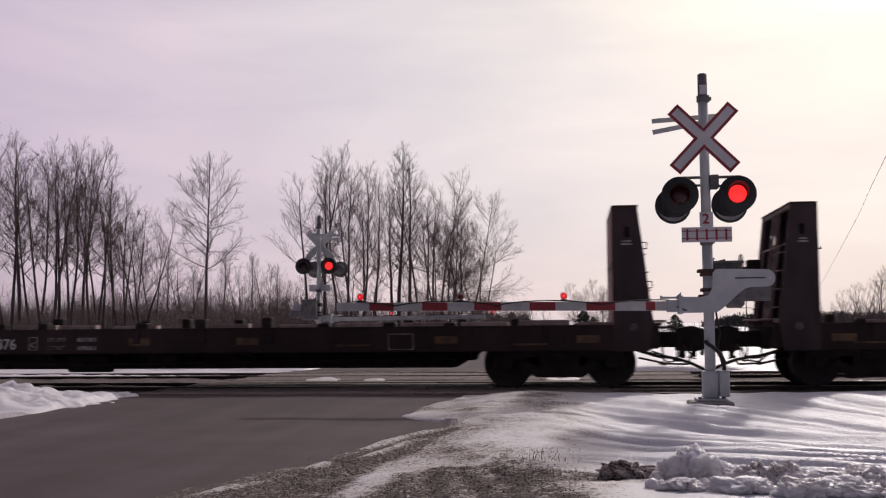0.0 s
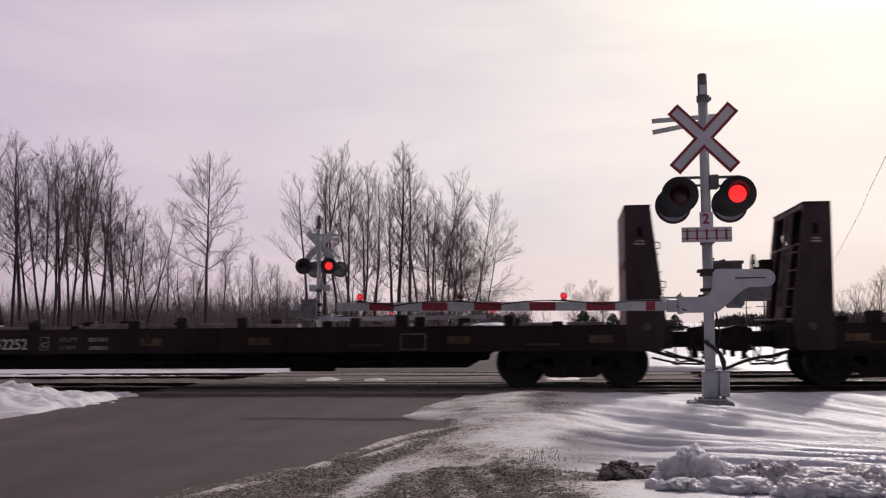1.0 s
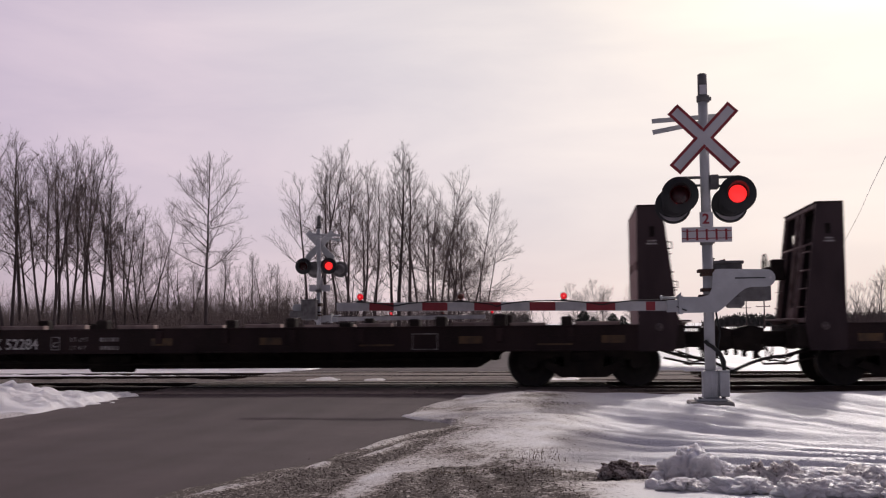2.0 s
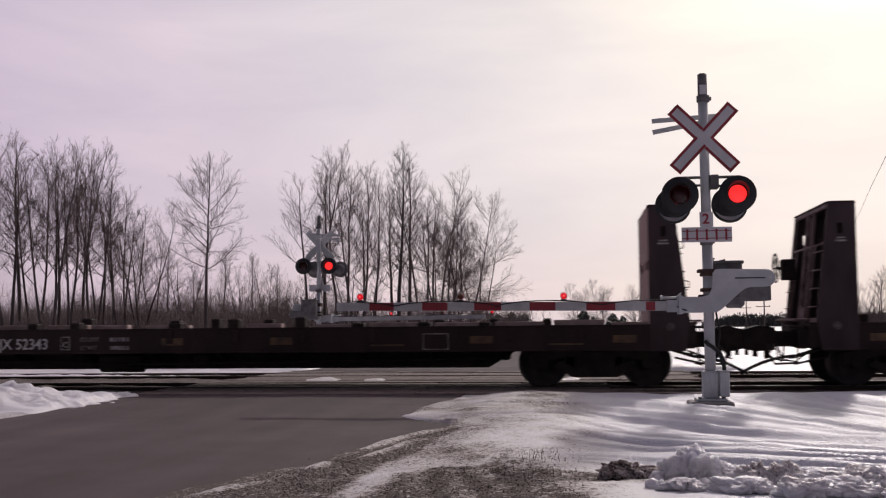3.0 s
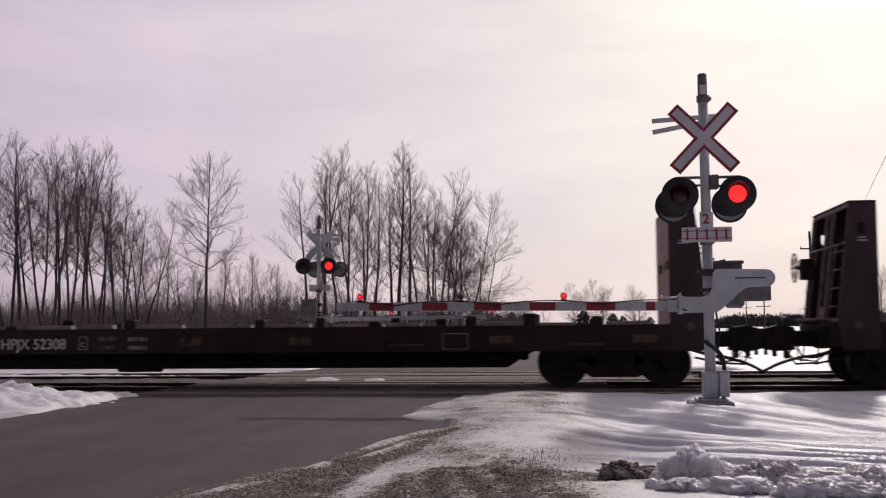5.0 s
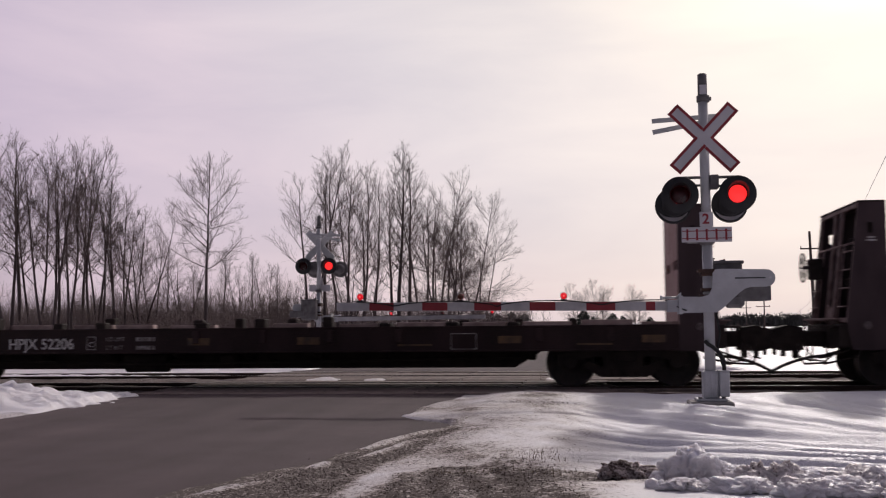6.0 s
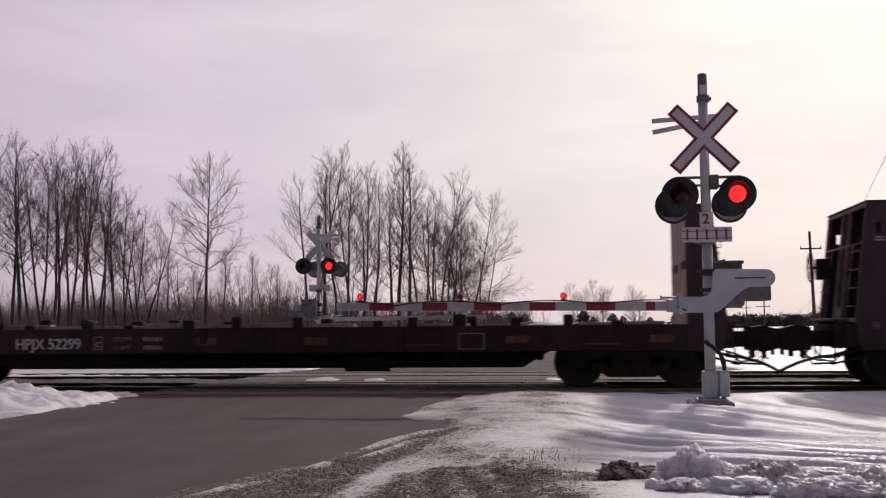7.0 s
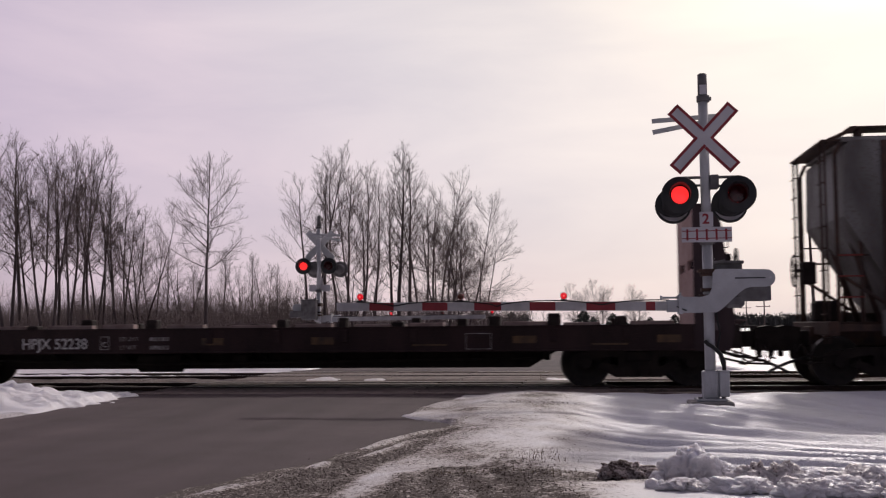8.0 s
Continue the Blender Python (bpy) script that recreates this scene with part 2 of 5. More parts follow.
def asphalt_material():
    m = bpy.data.materials.new("salt_bleached_asphalt")
    m.use_nodes = True
    N, L = m.node_tree.nodes, m.node_tree.links
    b = N["Principled BSDF"]
    tc = N.new("ShaderNodeTexCoord")
    mp = N.new("ShaderNodeMapping")
    mp.inputs["Scale"].default_value = (1.0, 0.09, 1.0)
    L.new(tc.outputs["Object"], mp.inputs["Vector"])
    streak, patch, grain = (N.new("ShaderNodeTexNoise") for _ in range(3))
    for n, s, d in ((streak, 1.5, 5.0), (patch, 0.8, 6.0), (grain, 120.0, 3.0)):
        n.inputs["Scale"].default_value, n.inputs["Detail"].default_value = s, d
    L.new(mp.outputs["Vector"], streak.inputs["Vector"])
    L.new(tc.outputs["Object"], patch.inputs["Vector"])
    L.new(tc.outputs["Object"], grain.inputs["Vector"])
    r = N.new("ShaderNodeMapRange")
    r.inputs["From Min"].default_value, r.inputs["From Max"].default_value = 0.3, 0.7
    L.new(streak.outputs["Fac"], r.inputs["Value"])
    a = N.new("ShaderNodeMix")
    a.data_type = "RGBA"
    a.inputs["A"].default_value, a.inputs["B"].default_value = (0.060, 0.042, 0.045, 1), (0.097, 0.068, 0.073, 1)
    L.new(r.outputs["Result"], a.inputs["Factor"])
    c = N.new("ShaderNodeMix")
    c.data_type, c.blend_type = "RGBA", "MULTIPLY"
    c.inputs["Factor"].default_value = 1.0
    r2 = N.new("ShaderNodeMapRange")
    r2.inputs["From Min"].default_value, r2.inputs["From Max"].default_value = 0.3, 0.7
    r2.inputs["To Min"].default_value, r2.inputs["To Max"].default_value = 0.8, 1.15
    L.new(patch.outputs["Fac"], r2.inputs["Value"])
    L.new(a.outputs["Result"], c.inputs["A"])
    L.new(r2.outputs["Result"], c.inputs["B"])
    g = N.new("ShaderNodeMix")
    g.data_type, g.blend_type = "RGBA", "OVERLAY"
    g.inputs["Factor"].default_value = 0.5
    L.new(c.outputs["Result"], g.inputs["A"])
    L.new(grain.outputs["Fac"], g.inputs["B"])
    L.new(g.outputs["Result"], b.inputs["Base Color"])
    b.inputs["Roughness"].default_value = 0.85
    b.inputs["Specular IOR Level"].default_value = 0.25
    bp = N.new("ShaderNodeBump")
    bp.inputs["Strength"].default_value, bp.inputs["Distance"].default_value = 0.5, 0.008
    L.new(grain.outputs["Fac"], bp.inputs["Height"])
    L.new(bp.outputs["Normal"], b.inputs["Normal"])
    return m


M_SNOW = snow_material("old_granular_snow", -0.1)
M_SNOW_LUMP = snow_material("dirty_ploughed_snow", -0.16, True, ((0.86, 0.84, 0.87, 1), (0.78, 0.75, 0.77, 1)))
M_ASPHALT = asphalt_material()


# ---- mesh helpers ----
def part(name, bm, material, parent=None, label=""):
    me = bpy.data.meshes.new(name)
    bm.to_mesh(me)
    bm.free()
    return part_of(name, me, material, parent, label)


def part_of(name, me, material, parent=None, label=""):
    if material and not me.materials:
        me.materials.append(material)
    ob = new(name, me)
    if parent:
        ob.parent = parent
    if label:
        tagged(ob, label)
    return ob


def empty(name, label, category, group="", m=None):
    ob = new(name)
    ob.empty_display_size = 0.2
    if m:
        ob.matrix_basis = m
    return tagged(ob, label, category, group)


def box(bm, x0, x1, y0, y1, z0, z1, bevel=0.0):
    vs = [bm.verts.new((x, y, z)) for x in (x0, x1) for y in (y0, y1) for z in (z0, z1)]
    fs = [bm.faces.new([vs[i] for i in q]) for q in ((0, 1, 3, 2), (4, 6, 7, 5), (0, 4, 5, 1), (2, 3, 7, 6), (0, 2, 6, 4), (1, 5, 7, 3))]
    if bevel:
        es = list({e for f in fs for e in f.edges})
        bmesh.ops.bevel(bm, geom=es, offset=bevel, segments=1, affect="EDGES")
    return bm


def tube(bm, p, q, r0, r1=None, n=10, cap=True):
    r1 = r0 if r1 is None else r1
    p, q = Vector(p), Vector(q)
    d = (q - p).normalized()
    u = d.orthogonal().normalized()
    v = d.cross(u)
    rings = []
    for c, r in ((p, r0), (q, r1)):
        rings.append([bm.verts.new(c + (u * math.cos(a) + v * math.sin(a)) * r) for a in (2 * math.pi * i / n for i in range(n))])
    for i in range(n):
        f = bm.faces.new((rings[0][i], rings[0][(i + 1) % n], rings[1][(i + 1) % n], rings[1][i]))
        f.smooth = n > 5
    if cap:
        bm.faces.new(rings[0][::-1])
        bm.faces.new(rings[1])
    return bm


def polyline(bm, pts, r, n=6):
    """One bent tube through pts."""
    P = [Vector(p) for p in pts]
    d = (P[1] - P[0]).normalized()
    u = d.orthogonal().normalized()
    rings = []
    for i, p in enumerate(P):
        d = (P[min(i + 1, len(P) - 1)] - P[max(i - 1, 0)]).normalized()
        side = u - d * u.dot(d)
        u = side.normalized() if side.length > 0.05 else d.orthogonal().normalized()
        v = d.cross(u)
        rings.append([bm.verts.new(p + (u * math.cos(a) + v * math.sin(a)) * r) for a in (2 * math.pi * k / n for k in range(n))])
    for a, c in zip(rings, rings[1:]):
        for i in range(n):
            bm.faces.new((a[i], a[(i + 1) % n], c[(i + 1) % n], c[i])).smooth = n > 5
    bm.faces.new(rings[0][::-1])
    bm.faces.new(rings[-1])
    return bm


def prism(bm, pts, axis, a, c):
    """A flat outline, given by two coordinates, pushed from a to c along an axis."""
    def at(p, h):
        return {"x": (h, p[0], p[1]), "y": (p[0], h, p[1]), "z": (p[0], p[1], h)}[axis]
    lo = [bm.verts.new(at(p, a)) for p in pts]
    hi = [bm.verts.new(at(p, c)) for p in pts]
    fs = [bm.faces.new(lo), bm.faces.new(hi[::-1])]
    for i in range(len(pts)):
        j = (i + 1) % len(pts)
        fs.append(bm.faces.new((lo[j], lo[i], hi[i], hi[j])))
    bmesh.ops.recalc_face_normals(bm, faces=fs)
    return bm


def lathe(bm, profile, axis="y", n=24, o=(0, 0, 0)):
    """Turns a profile of (radius, height) round an axis through o."""
    rings = []
    for r, h in profile:
        ring = []
        for i in range(n):
            a = 2 * math.pi * i / n
            c, s = r * math.cos(a), r * math.sin(a)
            co = {"y": (c, h, s), "z": (c, s, h), "x": (h, c, s)}[axis]
            ring.append(bm.verts.new(Vector(co) + Vector(o)))
        rings.append(ring)
    for a, b2 in zip(rings, rings[1:]):
        for i in range(n):
            f = bm.faces.new((a[i], a[(i + 1) % n], b2[(i + 1) % n], b2[i]))
            f.smooth = True
    bmesh.ops.recalc_face_normals(bm, faces=bm.faces[:])
    return bm


def B():
    return bmesh.new()


def letters(body, size, material, parent, x, y, z, name="lettering", width=1.0, bold=0.0):
    """Raised letters facing the road side, their left end at x."""
    for word in body.split():
        cu = bpy.data.curves.new(name, "FONT")
        cu.body, cu.size, cu.extrude, cu.align_y, cu.offset = word, size, 0.002, "CENTER", bold
        tmp = bpy.data.objects.new(name, cu)
        scene.collection.objects.link(tmp)
        bpy.context.view_layer.update()
        me = bpy.data.meshes.new_from_object(tmp.evaluated_get(bpy.context.evaluated_depsgraph_get()))
        bpy.data.objects.remove(tmp)
        bpy.data.curves.remove(cu)
        me.transform(Matrix.Translation((x, y, z)) @ Matrix.Rotation(radians(90), 4, "X") @ Matrix.Diagonal((width, 1, 1, 1)))
        me.materials.clear()
        part_of(name, me, material, parent)
        x = max(v.co.x for v in me.vertices) + 0.27 * size * width


def mesh_from(name, verts, faces, smooth=True):
    me = bpy.data.meshes.new(name)
    me.from_pydata(verts, [], faces)
    if smooth:
        me.shade_smooth()
    return me


def hump(x, a, b2):
    t = min(1.0, max(0.0, (x - a) / (b2 - a)))
    return t * t * (3 - 2 * t)


def nz(x, y, z=0.0):
    return noise.noise(Vector((x, y, z)))


# ---- ground ----
ROAD_RIGHT = ((-30.0, -5.0), (-20.0, -3.7), (-14.0, -3.15), (-13.0, -2.85), (-12.2, -2.6), (-11.2, -2.3), (-10.2, -2.06), (-9.2, -1.9), (-7.75, -1.45), (-7.35, -1.52), (-6.95, -1.95), (-6.5, -2.2), (-5.5, -2.12), (-4.06, -2.0), (-2.0, -1.75), (8.0, -0.15), (40.0, -0.15))
SNOW_LINE = ((-16.0, -1.7), (-12.94, -1.6), (-11.38, -1.54), (-10.09, -1.4), (-7.83, -1.2), (-7.0, -1.5))      # where unbroken snow begins
GRAVEL_LINE = ((-14.0, -1.62), (-12.7, -1.5), (-12.06, -1.36), (-11.36, -1.0), (-10.4, -0.86), (-9.3, -0.6))   # where loose gravel begins


def along(table, y):
    return float(np.interp(y, [p[0] for p in table], [p[1] for p in table]))


def road_edges(y):
    return -7.35 + 0.05 * max(0.0, y + 2.0), along(ROAD_RIGHT, y)


def off_road(x, y):
    left, right = road_edges(y)
    return max(left - x, x - right) + (0.09 if x > -4 else 0.3) * nz(x * 0.9, y * 0.5) + 0.07 * nz(x * 3, y * 2, 4)


def ridge_at(x, y):
    """The thin ploughed ridge along the road edge, breaking up towards the camera."""
    if not -14 < y < -7.2:
        return 0.0
    r = x - along(ROAD_RIGHT, y) + 0.04 * nz(x * 3, y * 1.5, 15)
    whole = min(1.0, max(0.0, 0.25 + 2.6 * nz(x * 0.7, y * 1.5, 8))) if y < -10.3 else min(1.0, max(0.0, 0.75 + 2.0 * nz(x * 0.7, y * 1.3, 8)))
    inset = 0.13 + 0.2 * hump(-y, 10.4, 12.0)
    second = math.exp(-((r - 0.36) / 0.05) ** 2) * hump(-y, 9.2, 9.9) * (1 - hump(-y, 10.5, 11.2))
    return max(whole * math.exp(-((r - inset) / 0.062) ** 2), 0.8 * second)


def ground_height(x, y):
    d = off_road(x, y)
    near = 1.0 - hump(math.hypot(x + 2, y + 8), 30, 60)
    h = 0.0 + near * (0.05 * nz(x * 0.35, y * 0.35, 7) + 0.018 * nz(x * 2.2, y * 2.2, 2))
    # wheel ruts that fan out of the drive
    if -14 < y < -2.5 and -0.5 < x < 5.5:
        a = math.atan2(y + 12.44, x - 5.52) + 0.012 * nz(x * 0.9, y * 0.9, 31)
        k = hump(y, -13.0, -11.6) * (1 - hump(y, -3.7, -2.6)) * hump(x, -0.4, 0.6) * (1 - hump(x, 4.0, 5.4))
        h += k * (0.03 * nz(x * 0.15, a * 8, 11) + 0.022 * nz(x * 0.25, a * 19, 5) + 0.02 * nz(x * 0.4, a * 34, 9) + 0.008 * nz(x * 3, y * 5, 3))
        for f, s, dep, wide in ((7.0, 21.0, 0.065, 0.13), (12.0, 33.0, 0.055, 0.24), (16.0, 57.0, 0.022, 0.34)):
            g = abs(nz(x * 0.10 + s, a * f + 0.1 * nz(x * 0.4, s), s))
            h -= k * dep * max(0.0, wide - g) / wide
    # one rut across the drive
    if -7 < y < -3 and -2.2 < x < 1:
        h -= 0.035 * math.exp(-((y + 5.25 + 0.1 * x + 0.1 * nz(x, 3)) / 0.08) ** 2) * hump(x, -1.9, -1.3) * (1 - hump(x, 0.2, 0.8))
    # shoulder mound beside the crossing, thinning towards the road
    h += 0.06 * math.exp(-((x + 0.9) / 1.6) ** 2 - ((y + 4.5) / 2.2) ** 2)
    if y < -9 and x < 0.8:
        h -= 0.02 * (1 - hump(x, -1.5, 0.8)) * hump(-y, 9, 11)
    k, k2 = hump(d, -0.15, 0.05), hump(d, 0.1, 0.95)
    h = -0.13 * (1 - k) + k * (h * k2 + (0.006 * nz(x * 5, y * 5, 1) - (0.028 if y > -7.4 else 0.043)) * (1 - k2))
    h += 0.03 * ridge_at(x, y)
    h -= 0.07 * math.exp(-((x - 1.9) / 0.5) ** 2 - ((y + 4.6) / 0.6) ** 2)
    # bed of the two tracks
    bed = hump(y, -2.55, -2.15) * (1 - hump(y, 6.6, 7.2))
    h = h * (1 - bed) - 0.34 * bed
    return h


def spaced(lo, hi, step, far_lo, far_hi, grow=1.35):
    v = list(np.arange(lo, hi + 1e-6, step))
    s, a = step, lo
    head = []
    while a > far_lo:
        s *= grow
        a -= s
        head.append(a)
    s, a = step, hi
    while a < far_hi:
        s *= grow
        a += s
        v.append(a)
    return head[::-1] + v


def dirt_at(x, y):
    """How far soil and grit show through the snow, from 0 to 1."""
    left, right = road_edges(y)
    d = 0.0
    if -16 < y < -2 and x > -4:
        wob = 0.09 * nz(x * 1.3, y * 0.7, 5) + 0.06 * nz(x * 4, y * 2, 15)
        e = x + wob - along(SNOW_LINE, y)
        # bare grit between the road and the unbroken snow
        bare = 0.85 * (1 - hump(e, -0.08, 0.14)) * hump(-y, 7.1, 8.3)
        d = max(d, bare * (1 - 0.95 * ridge_at(x, y)) + 0.12 * nz(x * 6, y * 3, 61))
        # trodden, faintly soiled drive
        d = max(d, (0.47 + 0.3 * nz(x * 1.1, y * 0.8, 41) + 0.2 * nz(x * 4, y * 2.5, 44)) * (1 - hump(x, -0.5, 0.9)))
        # loose gravel widening towards the camera
        streak = 0.3 * nz(x * 5.5 + 0.8 * y, y * 0.9, 51) + 0.22 * nz(x * 9, y * 5, 52)
        g = x + 2.2 * wob - along(GRAVEL_LINE, y)
        edge = 0.15 + 0.35 * hump(-y, 11.6, 12.4)
        d = max(d, (0.45 + 0.45 * hump(-y, 10.6, 11.9) + streak) * hump(g, -0.25, 0.4) * (1 - hump(x + 2 * wob, edge - 0.75, edge + 0.1)) * hump(-y, 9.0, 10.6))
        d = max(d, 0.75 * hump(x, -0.6, -0.2) * (1 - hump(x, 0.4, 0.7)) * hump(-y, 11.7, 12.1) * (1 - hump(-y, 12.5, 12.9)))
    if x < left + 0.5 and -12 < y < 0:
        d = max(d, 0.45 * (1 - hump(left - x, 0.0, 0.5)))
    return d


def make_ground():
    xs = [x for x in spaced(-12.0, 9.0, 0.1, -2600, 2600) if not -3.05 < x < 4.45] + list(np.arange(-3.0, 4.46, 0.045))
    xs.sort()
    ys = spaced(-14.5, -2.0, 0.035, -400, 3000, 1.2)
    verts = [(x, y, ground_height(x, y)) for y in ys for x in xs]
    n = len(xs)
    faces = [(j * n + i, j * n + i + 1, (j + 1) * n + i + 1, (j + 1) * n + i) for j in range(len(ys) - 1) for i in range(n - 1)]
    me = mesh_from("ground", verts, faces)
    at = me.attributes.new("dirt", "FLOAT", "POINT")
    at.data.foreach_set("value", [dirt_at(v[0], v[1]) for v in verts])
    ob = part_of("ground", me, M_SNOW)
    tagged(ob, "snow-covered ground with wheel ruts and bare gritty soil", "ground", kind="structure")


def make_road():
    xs = list(np.arange(-9.6, 3.4, 0.35))
    ys = list(np.arange(-30.0, 40.0, 0.5))
    verts = []
    for y in ys:
        for x in xs:
            bed = hump(y, -9.0, -2.4) * (1 - hump(y, 6.6, 12.0))
            z = -0.055 - 0.004 * abs(x + 4.4) + 0.035 * bed + 0.006 * nz(x, y * 0.4)
            verts.append((x, y, z))
    n = len(xs)
    faces = []
    for j in range(len(ys) - 1):
        for i in range(n - 1):
            cx, cy = xs[i] + 0.17, ys[j] + 0.25
            if -2.0 < cy < 6.6 and -2.01 < cy and not (1.5 < cy < 2.9):
                continue
            left, right = road_edges(cy)
            if not left - 0.4 < cx < right + (2.9 if 1.4 < cy < 3.0 else 0.5):
                continue
            faces.append((j * n + i, j * n + i + 1, (j + 1) * n + i + 1, (j + 1) * n + i))
    me = mesh_from("road", verts, faces)
    tagged(part_of("road", me, M_ASPHALT), "grey salt-bleached asphalt road over the railway", "road", kind="structure")


TRACKS = (0.1, 4.45)


def make_tracks():
    # bed of crushed stone under both tracks
    xs = list(np.arange(-30, 30.1, 0.25))
    xs = [-900, -400, -200, -100, -60] + xs + [60, 100, 200, 400, 900]
    ys = list(np.arange(-2.6, 7.31, 0.11))
    verts = []
    for y in ys:
        for x in xs:
            edge = hump(y, -2.6, -2.05) * (1 - hump(y, 6.1, 7.3))
            z = -0.36 + edge * (0.22 + 0.08 * (1 - hump(x, -8.5, -6.5)) + 0.06 * hump(x, 0.5, 2.5)) + 0.05 * nz(x * 3, y * 3) + 0.03 * nz(x * 9, y * 9)
            verts.append((x, y, z))
    n = len(xs)
    faces = [(j * n + i, j * n + i + 1, (j + 1) * n + i + 1, (j + 1) * n + i) for j in range(len(ys) - 1) for i in range(n - 1)]
    tagged(part_of("ballast", mesh_from("ballast", verts, faces, False), M_BALLAST), "dark crushed-stone ballast under two railway tracks", "ballast", kind="structure")
    tie = B()
    box(tie, -0.11, 0.11, -1.3, 1.3, -0.32, -0.165, 0.012)
    tie_me = bpy.data.meshes.new("tie")
    tie.to_mesh(tie_me)
    tie.free()
    tie_me.materials.append(M_TIE)
    prof = [(-0.07, -0.17), (0.07, -0.17), (0.07, -0.155), (0.012, -0.135), (0.012, -0.045), (0.036, -0.03), (0.036, -0.004), (0.03, 0.0), (-0.03, 0.0), (-0.036, -0.004), (-0.036, -0.03), (-0.012, -0.045), (-0.012, -0.135), (-0.07, -0.155)]
    for cy in TRACKS:
        tr = empty("railway_track", "steel rails on dark creosoted timber ties", "track", "two tracks", pose(0, cy, 0))
        tagged(tr, kind="structure")
        for s in (-0.755, 0.755):
            b = B()
            prism(b, [(p[0] + s, p[1]) for p in prof], "x", -900, 900)
            rail = part("rail", b, M_RAIL, tr)
            b = B()
            box(b, -900, 900, s - 0.028, s + 0.028, 0.0005, 0.002)
            part("running_surface", b, M_TREAD, rail, "polished bright top of the rail")
        x = -26.0
        while x < 14:
            left, right = road_edges(cy)
            if not left - 0.4 < x < right + 3.0:
                t = part_of("tie", tie_me, None, tr)
                t.location = (x + 0.02 * nz(x, cy), 0, 0.008 * nz(x * 3, cy))
                t.rotation_euler = (0, 0, 0.02 * nz(x * 2, 5))
            x += 0.54
    # timber planks of the crossing
    cr = empty("crossing_deck", "worn timber planks filling the road crossing between rails", "crossing deck")
    tagged(cr, kind="structure")
    bm = B()
    box(bm, 0, 1.58, -0.118, 0.118, -0.17, -0.012, 0.01)
    pl = bpy.data.meshes.new("plank")
    bm.to_mesh(pl)
    bm.free()
    pl.materials.append(M_PLANK)
    for cy in TRACKS:
        left, right = road_edges(cy)
        for off in (-2.41, -2.17, -1.93, -1.69, -1.45, -1.21, -0.97, -0.55, -0.31, -0.07, 0.17, 0.41, 0.59, 0.97, 1.21, 1.45):
            x = left - 0.2 + 0.3 * abs(nz(off * 5, cy))
            while x < right + 1.9 + 0.5 * nz(off * 3, cy, 2):
                p = part_of("plank", pl, None, cr)
                p.location = (x, cy + off, 0.008 * nz(x, off * 9, cy))
                x += 1.6


def lump_mesh(name, sx, sy, sz, seed, sub=3, rough=0.5):
    bm = B()
    bmesh.ops.create_icosphere(bm, subdivisions=sub, radius=1.0)
    for v in bm.verts:
        p = Vector((v.co.x * sx, v.co.y * sy, v.co.z * sz)) * 3 / (sx + sy + sz)
        k = 1 + sum(rough * w * nz(p.x * f + seed, p.y * f, p.z * f) for f, w in ((1.6, 1.0), (4.0, 0.55), (8.0, 0.34), (17.0, 0.18)))
        v.co *= k
        if v.co.z < -0.35:
            v.co.z = -0.35
        v.co = Vector((v.co.x * sx, v.co.y * sy, v.co.z * sz))
    for f in bm.faces:
        f.smooth = True
    me = bpy.data.meshes.new(name)
    bm.to_mesh(me)
    bm.free()
    at = me.attributes.new("dirt", "FLOAT", "POINT")
    at.data.foreach_set("value", [0.28 * (nz(v.co.x * 5 + seed, v.co.y * 5, v.co.z * 5) + 0.25) for v in me.vertices])
    me.materials.append(M_SNOW_LUMP)
    return me


def bank(name, x0, x1, y0, y1, height, label, seed, step=0.07, dirt=0.0, ragged=0.0):
    """A ridge of ploughed snow with a knobbly top."""
    xs, ys = np.arange(x0, x1 + step, step), np.arange(y0, y1 + step, step)
    verts, faces = [], []
    for y in ys:
        for x in xs:
            u, v = (x - x0) / (x1 - x0), (y - y0) / (y1 - y0)
            e = math.sin(math.pi * min(1, max(0, u))) ** 0.42 * math.sin(math.pi * min(1, max(0, v))) ** 0.8
            k = 0.7 + 0.4 * nz(x * 0.9 + seed, y * 0.9) + 0.45 * nz(x * 2.6 + seed, y * 2.6) + 0.5 * abs(nz(x * 5.5 + seed, y * 5.5)) + 0.16 * nz(x * 13, y * 13)
            base = -0.075 if ragged else ground_height(x, y) - 0.05
            verts.append((x, y, base + e * height * max(0.05, k) * 1.3 - ragged * height))
    n = len(xs)
    faces = [(j * n + i, j * n + i + 1, (j + 1) * n + i + 1, (j + 1) * n + i) for j in range(len(ys) - 1) for i in range(n - 1)]
    me = mesh_from(name, verts, faces)
    at = me.attributes.new("dirt", "FLOAT", "POINT")
    at.data.foreach_set("value", [dirt] * len(verts))
    return tagged(part_of(name, me, M_SNOW_LUMP), label, "snow bank")


